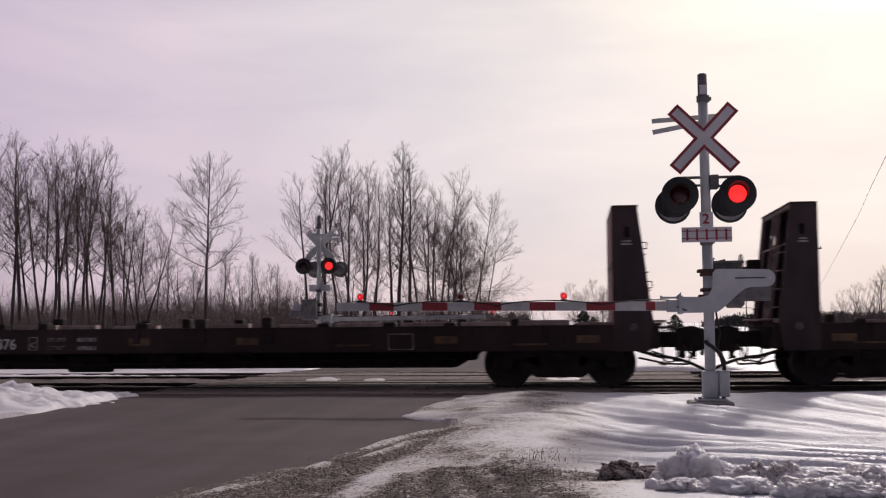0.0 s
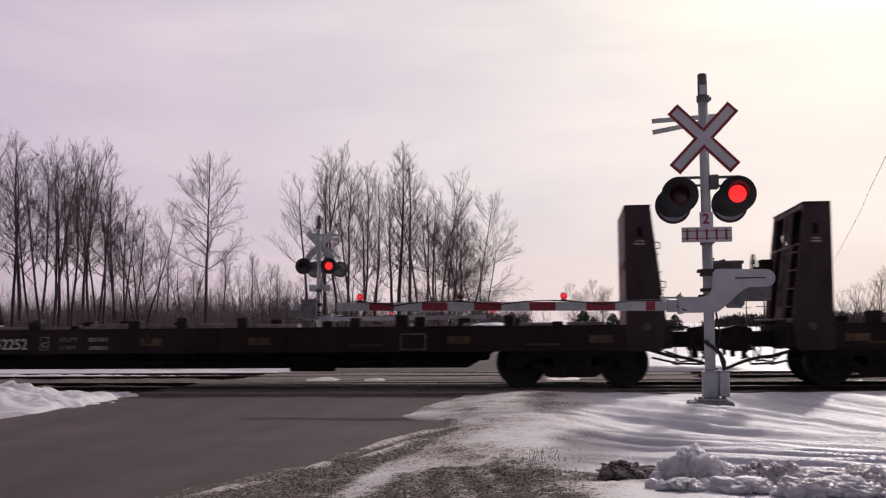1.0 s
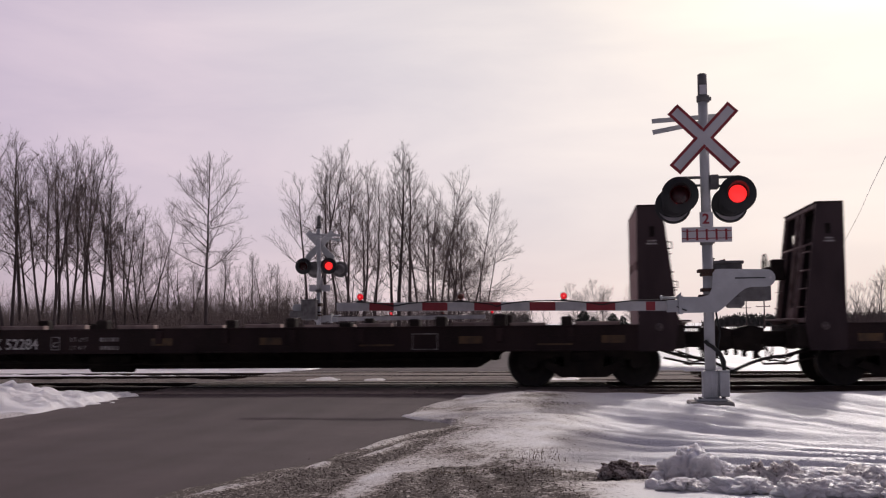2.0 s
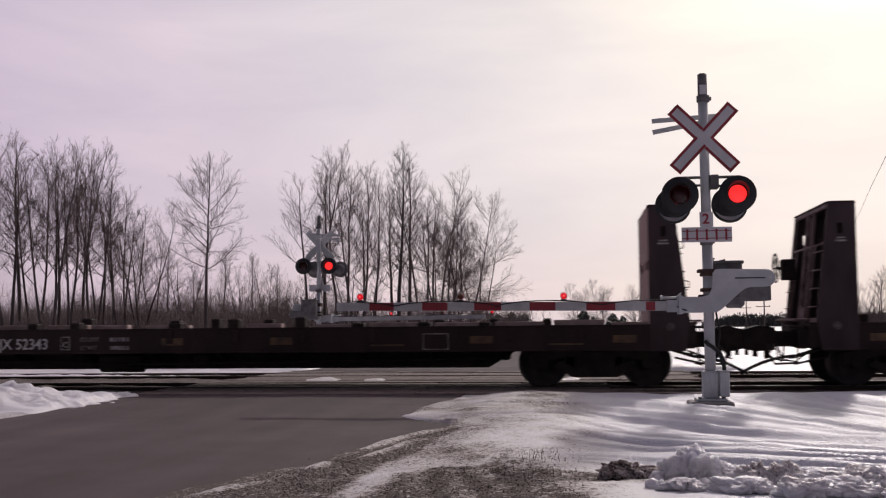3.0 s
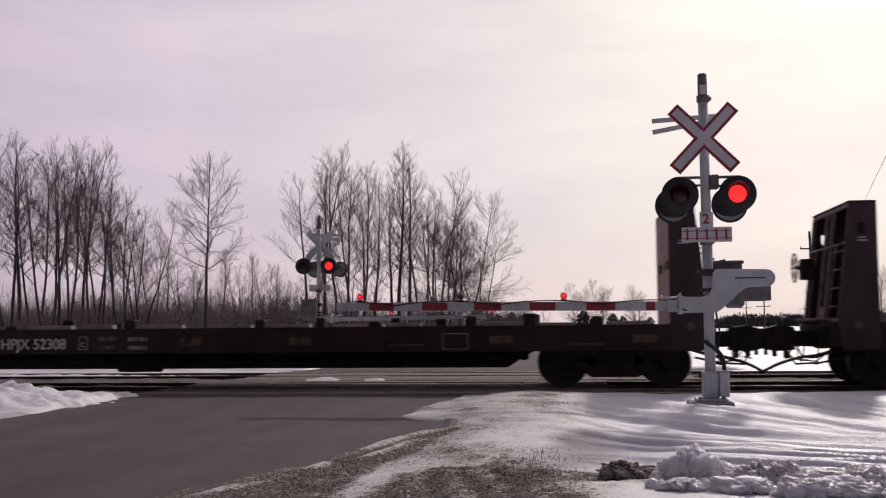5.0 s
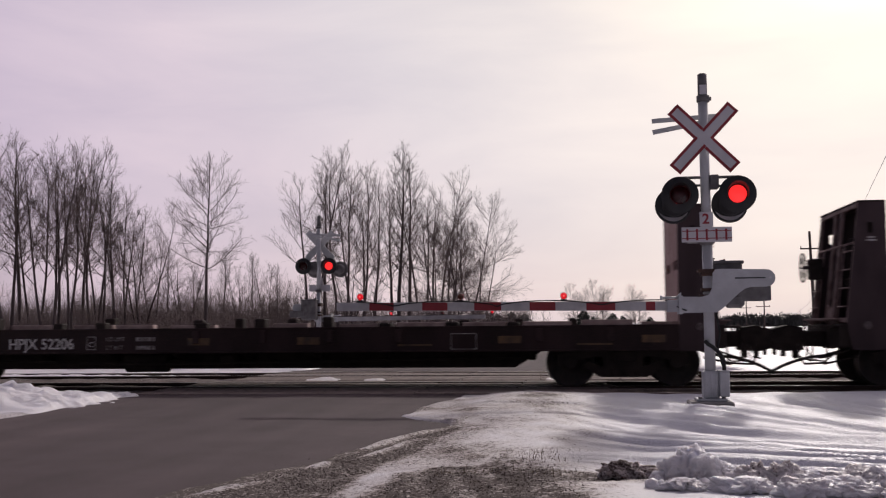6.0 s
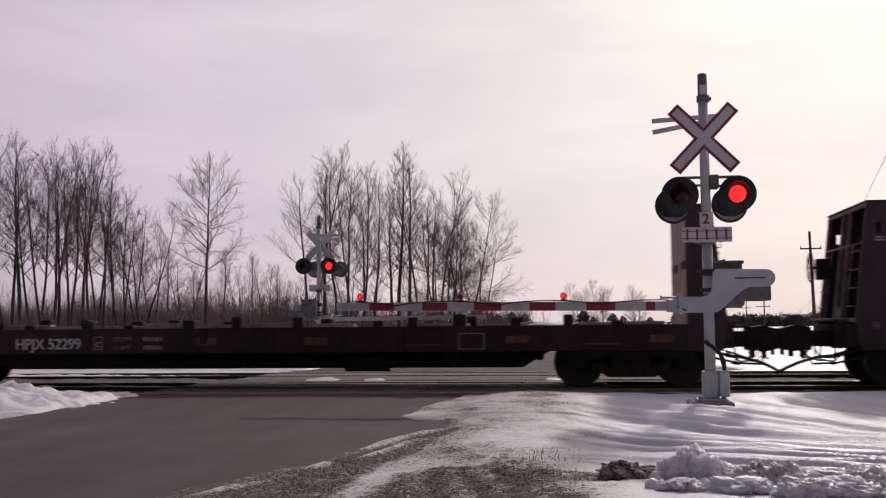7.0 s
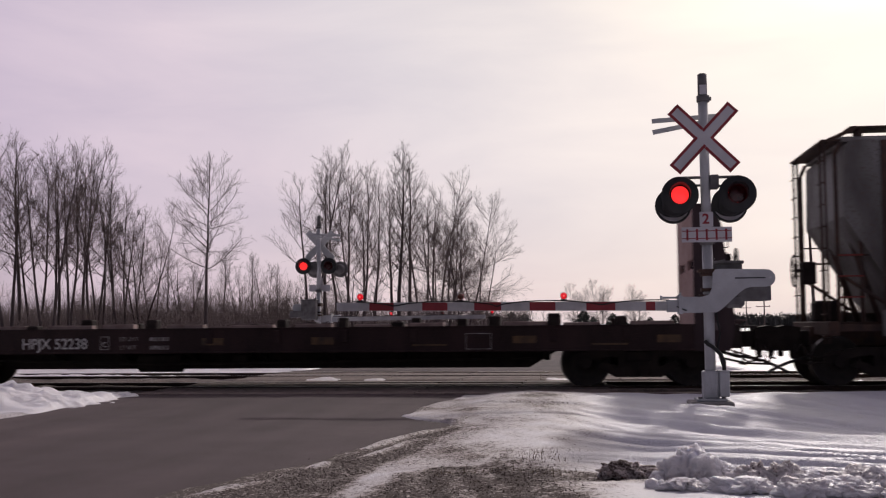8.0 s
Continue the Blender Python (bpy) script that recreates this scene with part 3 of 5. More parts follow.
def make_snow_heaps():
    bank("snow_bank", -13.0, -6.6, -6.6, -2.3, 0.21, "ploughed snow bank beside the road edge", 3.0)
    bank("snow_bank", -8.2, -6.2, -3.6, -1.9, 0.11, "low tail of ploughed snow beside the crossing", 12.0, 0.05, 0.1)
    bank("snow_bank", -22.0, -4.2, 6.9, 9.6, 0.16, "low snow bank beyond the tracks", 8.0, 0.14)
    bank("snow_bank", -0.4, 4.0, 6.9, 9.0, 0.14, "low snow bank beyond the tracks", 5.0, 0.12)
    for x0, x1, y0, y1, s in ((-5.75, -4.7, 1.5, 2.7, 4.0), (-4.4, -3.8, 1.7, 2.4, 5.0), (-0.7, 0.2, 1.5, 2.6, 7.0)):
        patch = bank("snow_patch", x0, x1, y0, y1, 0.07, "trodden patch of old snow between the tracks", s, 0.05, 0.25, 0.8)
        patch.location.z = 0.07
    for x0, x1, y0, y1, s, z in ((0.4, 15.0, -0.6, 0.6, 14.0, -0.075), (0.4, 15.0, 1.7, 2.8, 15.0, -0.08), (0.4, 15.0, 3.9, 4.9, 16.0, -0.08), (0.7, 18.0, 5.3, 7.4, 17.0, -0.03),
                                (-27.0, -7.6, 3.9, 5.1, 19.0, 0.02), (-27.0, -6.8, 5.2, 7.4, 20.0, 0.05)):
        strip = bank("snow_patch", x0, x1, y0, y1, 0.09, "strip of old snow lying along the track ballast", s, 0.12, 0.1, 0.35)
        strip.location.z = z
    rows = ((0.30, -12.05, 0.20, 0.13, 0.10, 0.55), (0.72, -12.25, 0.20, 0.16, 0.19, 0.0), (0.92, -12.15, 0.12, 0.1, 0.10, 0.0), (1.12, -12.4, 0.16, 0.13, 0.12, 0.2), (1.30, -12.45, 0.15, 0.12, 0.13, 0.22), (1.50, -12.5, 0.17, 0.12, 0.08, 0.0),
            (1.72, -12.55, 0.2, 0.15, 0.11, 0.1), (1.95, -12.6, 0.16, 0.14, 0.12, 0.0), (2.2, -12.5, 0.2, 0.16, 0.10, 0.0), (1.0, -12.75, 0.22, 0.15, 0.08, 0.0), (1.6, -12.85, 0.26, 0.16, 0.09, 0.0), (2.0, -12.95, 0.2, 0.16, 0.11, 0.0), (0.62, -12.7, 0.16, 0.13, 0.06, 0.0), (1.33, -12.95, 0.18, 0.14, 0.1, 0.05))
    for i, (x, y, sx, sy, sz, d) in enumerate(rows):
        x, y = x + 0.05, y - 0.28
        me = lump_mesh("snow_lump", 0.92 * sx, sy, 0.8 * sz, i * 3.7, 5, 0.45)
        if d:
            me.attributes["dirt"].data.foreach_set("value", [d + 0.5 * max(0.0, v.co.z / sz - 0.2) for v in me.vertices])
        ob = new("snow_lump", me)
        ob.location = (x, y, ground_height(x, y) + 0.3 * sz)
        tagged(ob, "dirty broken lump of ploughed snow" if d else "broken lump of ploughed snow on the verge", "snow lump", "lumps of ploughed snow")
    rng = random.Random(4)
    clods = [lump_mesh("snow_clod", 0.05, 0.045, 0.04, 50 + i, 2) for i in range(4)]
    for i in range(46):
        x, y = rng.uniform(0.45, 2.6), rng.gauss(-12.8, 0.2)
        ob = new("snow_clod", clods[i % 4])
        s = rng.uniform(0.5, 1.4)
        ob.scale = (s, s, s)
        ob.rotation_euler = (0, 0, rng.uniform(0, 6))
        ob.location = (x, y, ground_height(x, y) + 0.012 * s)
        tagged(ob, "small clod of crusty snow on the verge", "snow clod", "clods of snow")


def scatter_mesh(name, pts, rng, lo, hi):
    """Angular stones, one small hull each."""
    base = [(1, 0, -0.2), (-0.5, 0.86, -0.1), (-0.5, -0.86, -0.2), (0.1, 0.1, 0.75), (0, 0, -0.7)]
    tri = ((0, 1, 3), (1, 2, 3), (2, 0, 3), (1, 0, 4), (2, 1, 4), (0, 2, 4))
    verts, faces = [], []
    for x, y, z in pts:
        s, a = lo + (hi - lo) * rng.random() ** 2.5, rng.uniform(0, 6.28)
        k = len(verts)
        c, d = math.cos(a), math.sin(a)
        for bx, by, bz in base:
            j = [rng.uniform(0.7, 1.3) for _ in range(3)]
            bx, by, bz = bx * j[0], by * j[1], bz * j[2] * 0.8
            verts.append((x + s * (c * bx - d * by), y + s * (d * bx + c * by), z + s * bz + s * 0.25))
        faces += [tuple(k + i for i in t) for t in tri]
    return mesh_from(name, verts, faces, False)


def make_gravel():
    rng = random.Random(9)
    pts = []
    while len(pts) < 8000:
        x, y = rng.uniform(-3.2, 1.2), rng.uniform(-14.0, -7.0)
        left, right = road_edges(y)
        e = x - right
        if e < -0.5:
            continue
        want = max(0.0, dirt_at(x, y) - 0.3) * 1.3 if e > 0.2 else 0.1
        if rng.random() < want * want * 1.2:
            pts.append((x, y, max(ground_height(x, y), -0.06)))
    tagged(part_of("gravel", scatter_mesh("gravel", pts, rng, 0.003, 0.010), M_STONE), "loose grey gravel on the road shoulder", "gravel", kind="stuff")
    # tufts of dead grass
    verts, faces = [], []
    for cx, cy in ((-0.3, -11.2), (-0.6, -11.9), (-0.2, -12.2), (-0.9, -12.1), (-0.35, -10.6)):
        for _ in range(40):
            x, y = rng.gauss(cx, 0.12), rng.gauss(cy, 0.12)
            z, a, h = ground_height(x, y), rng.uniform(0, 6.28), rng.uniform(0.015, 0.055)
            dx, dy = math.cos(a), math.sin(a)
            k = len(verts)
            verts += [(x - 0.003 * dy, y + 0.003 * dx, z - 0.01), (x + 0.003 * dy, y - 0.003 * dx, z - 0.01), (x + dx * h * 0.7, y + dy * h * 0.7, z + h), (x + 0.002, y, z - 0.01)]
            faces += [(k, k + 1, k + 2), (k + 1, k + 3, k + 2)]
    tagged(part_of("dead_grass", mesh_from("dead_grass", verts, faces, False), M_STRAW), "flattened dead grass showing through the snow", "grass", kind="stuff")


make_ground()
make_road()
make_tracks()
make_snow_heaps()
make_gravel()


# ---- crossing signals ----
LENSES = []      # (lens, side) : turned to and fro to flash
ARM_RED = ((-4.86, -4.50), (-4.08, -3.71), (-3.32, -2.93), (-2.52, -2.15), (-1.71, -1.30), (-0.87, -0.74))


def blade(length, width, ang):
    """One board of the crossbuck: grey metal, a red rim and a white face on its front."""
    made = []
    for inset, y0, y1 in ((0.0, -0.006, 0.006), (0.003, -0.008, -0.0065), (0.042, -0.0105, -0.0085)):
        bm = B()
        box(bm, -length / 2 + inset, length / 2 - inset, y0, y1, -width / 2 + inset, width / 2 - inset)
        bm.transform(Matrix.Rotation(radians(ang), 4, "Y"))
        made.append(bm)
    return made


def flasher(parent, x, y, z, face, swing, side, shell=None):
    """One lamp unit: dished housing, black backing disc with a hole, hood, and the lens that turns to flash."""
    m = pose(x, y, z, 0, 0, (0 if face < 0 else 180) + swing)
    b = B()
    lathe(b, [(0.135, -0.002), (0.258, 0.0), (0.262, 0.006), (0.258, 0.012), (0.175, 0.016), (0.165, 0.06), (0.16, 0.16), (0.12, 0.21), (0.03, 0.225), (0.0, 0.226)], "y", 32)
    unit = part("lamp_unit", b, shell or M_BLACK, parent, "round black backing disc and housing of a flashing lamp")
    unit.matrix_local = m
    # hood over the upper half of the lens
    b = B()
    n = 16
    rows = []
    for i in range(n + 1):
        a = radians(-25 + 230 * i / n)
        reach = 0.27 * max(0.12, math.sin(max(0.0, math.radians(180 * i / n)))) + 0.02
        rows.append([b.verts.new((r * math.cos(a), yy, r * math.sin(a))) for r, yy in ((0.142, 0.0), (0.150, -reach), (0.156, -reach), (0.150, 0.0))])
    for p, q in zip(rows, rows[1:]):
        for i in range(4):
            b.faces.new((p[i], q[i], q[(i + 1) % 4], p[(i + 1) % 4]))
    bmesh.ops.recalc_face_normals(b, faces=b.faces[:])
    part("hood", b, M_BLACK, unit)
    if face > 0:
        # added white crescent: painted sky glint on the housing rim, below the front disc
        b = B()
        prev = None
        for i in range(11):
            a = radians(205 + 130 * i / 10)
            w = 0.035 * math.sin(math.pi * i / 10)
            q = [b.verts.new((-r * math.cos(a), 0.03, r * math.sin(a))) for r in (0.225 - 1.5 * w, 0.228)]
            if prev:
                b.faces.new((prev[0], q[0], q[1], prev[1]))
            prev = q
        bmesh.ops.solidify(b, geom=b.faces[:], thickness=0.004)
        part("bright_rim", b, M_SIGN, unit, "white crescent imitating a glint on the housing")
    b = B()
    lathe(b, [(0.0, -0.028), (0.07, -0.022), (0.112, -0.009), (0.126, 0.0)], "y", 28)
    back = B()
    lathe(back, [(0.126, 0.001), (0.112, 0.009), (0.07, 0.022), (0.0, 0.028)], "y", 28)
    me = bpy.data.meshes.new("lens")
    back.to_mesh(me)
    k = len(b.faces)
    b.from_mesh(me)
    b.faces.ensure_lookup_table()
    for i, f in enumerate(b.faces):
        f.material_index = 0 if i < k else 1
    bpy.data.meshes.remove(me)
    me = bpy.data.meshes.new("lens")
    b.to_mesh(me)
    b.free()
    me.materials.append(M_LIT)
    me.materials.append(M_UNLIT)
    lens = part_of("lens", me, None, unit, "round red flashing lens")
    lens.location = (0, 0.02, 0)
    LENSES.append((lens, side, 0.02))


def crossing_signal(m, right, label, units=((-0.365, 0.435, -0.16, 2.91, -1), (-0.435, 0.365, 0.20, 2.79, 1)), lamps=(-5.00, -3.52, -2.03)):
    """Mast with crossbuck, flashing lamps and a lowered gate arm. right: the side tag of the lamp on the mast's +x."""
    s = empty("crossing_signal", label, "crossing signal", "crossing signals", m)
    other = {"R": "L", "L": "R"}[right]
    b = B()
    tube(b, (0.015, 0, 0.02), (0.012, 0, 2.2), 0.076, 0.074, 20)
    tube(b, (0.012, 0, 2.2), (0.0, 0, 4.3), 0.07, 0.068, 20)
    part("mast", b, M_ALU, s)
    b = B()
    tube(b, (0, 0, 4.28), (0, 0, 4.66), 0.068, 0.066, 16)
    tube(b, (0, 0, 4.66), (0, 0, 4.675), 0.066, 0.04, 16)
    part("mast_cap", b, M_ALU_DK, s)
    for z in (2.2, 4.26):
        b = B()
        tube(b, (0.005, 0, z), (0.005, 0, z + 0.09), 0.092, 0.092, 16)
        box(b, 0.08, 0.12, -0.03, 0.03, z + 0.02, z + 0.07, 0.004)
        part("collar", b, M_ALU_DK, s)
    b = B()
    box(b, -0.05, 0.05, -0.073, -0.068, 4.36, 4.5)
    part("sticker", b, M_SIGN, s, "small white reflective sticker")
    buck = None
    for ang, dy in ((45, 0.0), (-47, -0.014)):
        board, rim, face = blade(1.22, 0.205, ang)
        o = part("crossbuck" if buck is None else "board", board, M_ALU, buck or s, "" if buck else "white crossbuck boards with a red border, grey metal behind")
        if buck is None:
            buck = o
            buck.location = (-0.008, -0.10, 3.72)
        else:
            o.location = (0, dy, 0)
        for n, bm, m2 in (("rim", rim, M_SIGN_RED), ("face", face, M_SIGN)):
            p = part(n, bm, m2, buck)
            p.location = (0, dy, 0)
    # the boards overlap, so a white centre covers the crossing rims
    bm = B()
    box(bm, -0.103, 0.103, -0.0285, -0.026, -0.061, 0.061)
    bm.transform(Matrix.Rotation(radians(45), 4, "Y"))
    part("centre", bm, M_SIGN, buck)
    # side-facing boards, seen edge-on
    for ang, z in ((-3.0, 4.06), (-10.0, 3.985)):
        b = B()
        box(b, -0.72, 0.2, 0.09 - 0.002 * ang, 0.10 - 0.002 * ang, z - 0.035, z + 0.035, 0.003)
        b.transform(Matrix.Translation((0, 0, z)) @ Matrix.Rotation(radians(ang), 4, "Y") @ Matrix.Translation((0, 0, -z)))
        part("side_board", b, M_ALU, s, "grey board seen from behind")
    # lamp bracket
    b = B()
    tube(b, (-0.40, 0, 3.17), (0.42, 0, 3.17), 0.022, 0.022, 10)
    for x in (-0.40, 0.42):
        tube(b, (x, 0, 3.18), (x, 0, 3.08), 0.035, 0.03, 10)
    polyline(b, [(-0.33, 0, 3.03), (-0.12, 0.02, 3.06), (0.1, 0.02, 3.06), (0.35, 0, 3.03)], 0.018, 8)
    box(b, 0.07, 0.19, -0.08, 0.08, 3.0, 3.2, 0.01)
    part("lamp_bracket", b, M_ALU_DK, s)
    for xa, xb, y, z, face, *shell in units:
        flasher(s, xa, y, z, face, 4 * face, other, *shell)
        flasher(s, xb, y, z, face, 4 * face, right, *shell)
    # number of tracks
    b = B()
    box(b, -0.095, 0.095, -0.098, -0.092, 2.455, 2.665, 0.003)
    num = part("track_number_sign", b, M_SIGN, s, "small white sign with a red figure 2")
    letters("2", 0.2, M_SIGN_RED, num, -0.058, -0.1, 2.56, "figure", bold=0.005)
    b = B()
    box(b, -0.35, 0.35, -0.098, -0.092, 2.235, 2.45, 0.003)
    sg = part("track_sign", b, M_SIGN, s, "white sign with red railway track symbol")
    b = B()
    for z in (2.29, 2.395):
        box(b, -0.345, 0.345, -0.101, -0.0985, z - 0.006, z + 0.006)
    for i in range(5):
        x = -0.27 + 0.135 * i
        box(b, x - 0.014, x + 0.014, -0.104, -0.1015, 2.262, 2.422)
    part("symbol", b, M_SIGN_RED, sg)
    # gate mechanism
    b = B()
    box(b, 0.02, 0.50, 0.03, 0.40, 1.33, 1.95, 0.03)
    box(b, 0.0, 0.52, 0.0, 0.42, 1.93, 1.975, 0.012)
    prism(b, [(0.16, 1.975), (0.26, 2.0), (0.26, 1.975)], "y", 0.02, 0.3)
    tube(b, (0.1, 0.1, 1.97), (0.1, 0.1, 2.0), 0.012, 0.012, 8)
    lathe(b, [(0.016, 2.0), (0.032, 2.01), (0.016, 2.02)], "z", 10, (0.1, 0.1, 0.0))
    part("gate_mechanism", b, M_ALU_DK, s, "grey cast housing of the gate motor")
    pts = [(-0.37, 1.235), (0.1, 1.24), (0.17, 1.28), (0.30, 1.40), (0.42, 1.51), (0.50, 1.57), (0.58, 1.59), (0.78, 1.593)]
    for i in range(9):
        a = radians(-90 + 180 * i / 8)
        pts.append((0.795 + 0.122 * math.cos(a), 1.715 + 0.122 * math.sin(a)))
    pts += [(0.20, 1.85), (0.10, 1.845), (0.06, 1.79), (0.045, 1.58), (0.0, 1.49), (-0.1, 1.46), (-0.37, 1.465)]
    b = B()
    prism(b, pts, "y", -0.17, -0.145)
    brk = part("arm_bracket", b, M_ALU, s, "bright aluminium counterweight arm and gate bracket")
    b = B()
    box(b, 0.36, 0.78, -0.1745, -0.1705, 1.709, 1.727)
    part("slot", b, M_BLACK, brk, "narrow dark slot")
    b = B()
    tube(b, (0.85, -0.176, 1.72), (0.85, -0.171, 1.72), 0.018, 0.018, 10)
    part("pin", b, M_SIGN, brk)
    b = B()
    box(b, 0.40, 0.86, -0.13, 0.42, 1.40, 1.61, 0.012)
    box(b, 0.22, 0.5, -0.14, 0.05, 1.30, 1.5, 0.05)
    part("counterweight", b, M_ALU_DK, s, "stacked grey counterweight plates")
    b = B()
    box(b, -0.42, -0.36, -0.18, 0.1, 1.22, 1.48, 0.006)
    box(b, -0.58, -0.38, -0.14, -0.02, 1.25, 1.42, 0.008)
    tube(b, (-0.66, -0.1, 1.455), (-0.42, -0.1, 1.455), 0.016, 0.016, 8)
    tube(b, (-0.67, -0.1, 1.455), (-0.64, -0.1, 1.455), 0.032, 0.032, 8)
    prism(b, [(-0.45, 1.47), (-0.38, 1.53), (-0.38, 1.47)], "y", -0.16, -0.1)
    part("arm_clamp", b, M_ALU, s)
    for z, w in ((1.83, 0.11), (1.78, 0.07), (1.56, 0.07), (1.47, 0.1)):
        b = B()
        box(b, -w - 0.02, 0.10, -0.11, 0.11, z - 0.024, z + 0.024, 0.006)
        tube(b, (-w, -0.12, z), (-w, 0.12, z), 0.018, 0.018, 8)
        part("mast_clamp", b, M_RUST, s, "rusty clamp bolted round the mast")
    # gate arm: white board with red bands, cable and three lamps
    b = B()
    prism(b, [(-0.5, 1.27), (-0.5, 1.405), (-5.35, 1.435), (-5.35, 1.315)], "y", -0.085, -0.045)
    arm = part("gate_arm", b, M_ARM, s, "white gate arm with red reflective bands, lowered level")
    for a0, a1 in ARM_RED:
        def edge(x):
            k = (x + 0.5) / -4.85
            return 1.27 + 0.045 * k + 0.004, 1.405 + 0.03 * k - 0.004
        b = B()
        prism(b, [(a0, edge(a0)[0]), (a0, edge(a0)[1]), (a1, edge(a1)[1]), (a1, edge(a1)[0])], "y", -0.0895, -0.0865)
        part("red_band", b, M_SIGN_RED, arm, "red reflective band")
    b = B()
    pts = []
    for i in range(60):
        x = -0.55 - 4.5 * i / 59
        k = abs(math.sin(x * 2.1)) ** 0.5
        pts.append((x, -0.098, 1.425 + 0.022 * (-x - 0.5) / 4.85 - 0.085 * (1 - k)))
    polyline(b, [(-0.2, -0.1, 1.25), (-0.35, -0.19, 1.28), (-0.5, -0.1, 1.36)] + pts, 0.009, 5)
    part("cable", b, M_RUBBER, arm, "thin black lamp cable looped along the arm")
    for x, tag in zip(lamps, ("S", other, right)):
        z = 1.41 + 0.03 * (-x - 0.5) / 4.85
        b = B()
        box(b, x - 0.045, x + 0.045, -0.10, -0.03, z, z + 0.03, 0.005)
        tube(b, (x - 0.12, -0.065, z + 0.012), (x + 0.12, -0.065, z + 0.012), 0.006, 0.006, 6)
        lathe(b, [(0.047, 0.008), (0.052, 0.0), (0.047, -0.008)], "y", 18, (x, -0.065, z + 0.08))
        lamp = part("arm_lamp", b, M_BLACK, arm)
        lb = B()
        lathe(lb, [(0.0, -0.045), (0.012, -0.044), (0.03, -0.034), (0.043, -0.018), (0.046, -0.003)], "y", 16)
        k = len(lb.faces)
        lathe(lb, [(0.046, 0.003), (0.043, 0.018), (0.03, 0.034), (0.0, 0.045)], "y", 16)
        lb.faces.ensure_lookup_table()
        for i, f in enumerate(lb.faces):
            f.material_index = 2 if i < 16 else 0 if (i < k or tag == "S") else 1
        me = bpy.data.meshes.new("arm_lens")
        lb.to_mesh(me)
        lb.free()
        for m2 in (M_ARMLIT, M_AMBERLENS, M_ARMCORE):
            me.materials.append(m2)
        # the lens hangs on the signal, so that it can turn
        lens = part_of("arm_lens", me, None, s, "small red lens on the gate arm")
        lens.location = (x, -0.065, z + 0.08)
        if tag != "S":
            LENSES.append((lens, tag, None))
    # foot: flanged sleeve, junction box and flexible conduit
    b = B()
    box(b, -0.10, 0.12, -0.12, 0.12, 0.03, 0.42, 0.02)
    for x in (-0.06, 0.01, 0.08):
        box(b, x - 0.01, x + 0.01, -0.135, -0.118, 0.05, 0.4, 0.003)
    box(b, -0.20, 0.22, -0.2, 0.2, -0.005, 0.035, 0.008)
    part("foot", b, M_ALU, s, "grey flanged cast foot of the mast")
    b = B()
    box(b, 0.12, 0.26, -0.16, 0.08, 0.06, 0.41, 0.012)
    box(b, 0.115, 0.265, -0.168, 0.085, 0.41, 0.43, 0.006)
    part("junction_box", b, M_ALU, s)
    for x in (-0.15, 0.17):
        b = B()
        tube(b, (x, -0.15, -0.06), (x, -0.15, 0.06), 0.028, 0.028, 8)
        part("anchor_bolt", b, M_ALU_DK, s)
    b = B()
    pts = [(0.19, -0.12, 0.42), (0.19, -0.13, 0.55), (0.14, -0.13, 0.66), (0.05, -0.12, 0.75), (-0.03, -0.11, 0.80), (-0.06, -0.09, 0.84)]
    polyline(b, pts, 0.028, 8)
    part("conduit", b, M_RUBBER, s, "black flexible cable conduit curling round the mast")
    b = B()
    polyline(b, [(0.1, -0.09, 1.25), (0.12, -0.1, 1.1), (0.15, -0.1, 0.95), (0.11, -0.1, 0.75), (0.17, -0.1, 0.5)], 0.014, 6)
    part("cable", b, M_RUBBER, s)
    b = B()
    box(b, -0.3, 0.3, -0.3, 0.3, -0.5, -0.005, 0.02)
    part("foundation", b, M_CONC, s)
    return s


crossing_signal(pose(1.87, -4.35, 0.0), "R", "grey railway crossing signal with crossbuck, flashing lamps and lowered gate")
crossing_signal(pose(-8.17, 14.4, -0.03, 0, 0, 180), "L", "crossing signal seen from behind beyond the tracks",
                units=((-0.36, 0.47, 0.20, 3.04, 1), (-0.66, 0.17, -0.16, 2.94, -1, M_ALU_DK)), lamps=(-5.57, -3.99, -2.33))


# ---- freight train ----
WHEEL_R = 0.419
HALF = 7.745     # from the car's middle to the inner face of a bulkhead


def wheelset_mesh():
    b = B()
    for s in (-1, 1):
        prof = [(0.0, 0.80), (0.11, 0.80), (0.12, 0.74), (0.30, 0.73), (0.345, 0.79), (WHEEL_R, 0.80)]
        tread = [(WHEEL_R, 0.80), (WHEEL_R + 0.002, 0.705), (WHEEL_R + 0.026, 0.69), (WHEEL_R + 0.026, 0.665)]
        inner = [(WHEEL_R + 0.026, 0.665), (0.35, 0.67), (0.3, 0.70), (0.1, 0.69)]
        for p, mi in ((prof, 0), (tread, 1), (inner, 0)):
            k = len(b.faces)
            lathe(b, [(r, s * h) for r, h in p], "y", 30)
            b.faces.ensure_lookup_table()
            for f in b.faces[k:]:
                f.material_index = mi
    tube(b, (0, -1.0, 0), (0, 1.0, 0), 0.08, 0.08, 12)
    me = bpy.data.meshes.new("wheelset")
    b.to_mesh(me)
    b.free()
    me.materials.append(M_WHEEL)
    me.materials.append(M_TREAD)
    return me


WHEELSET = wheelset_mesh()


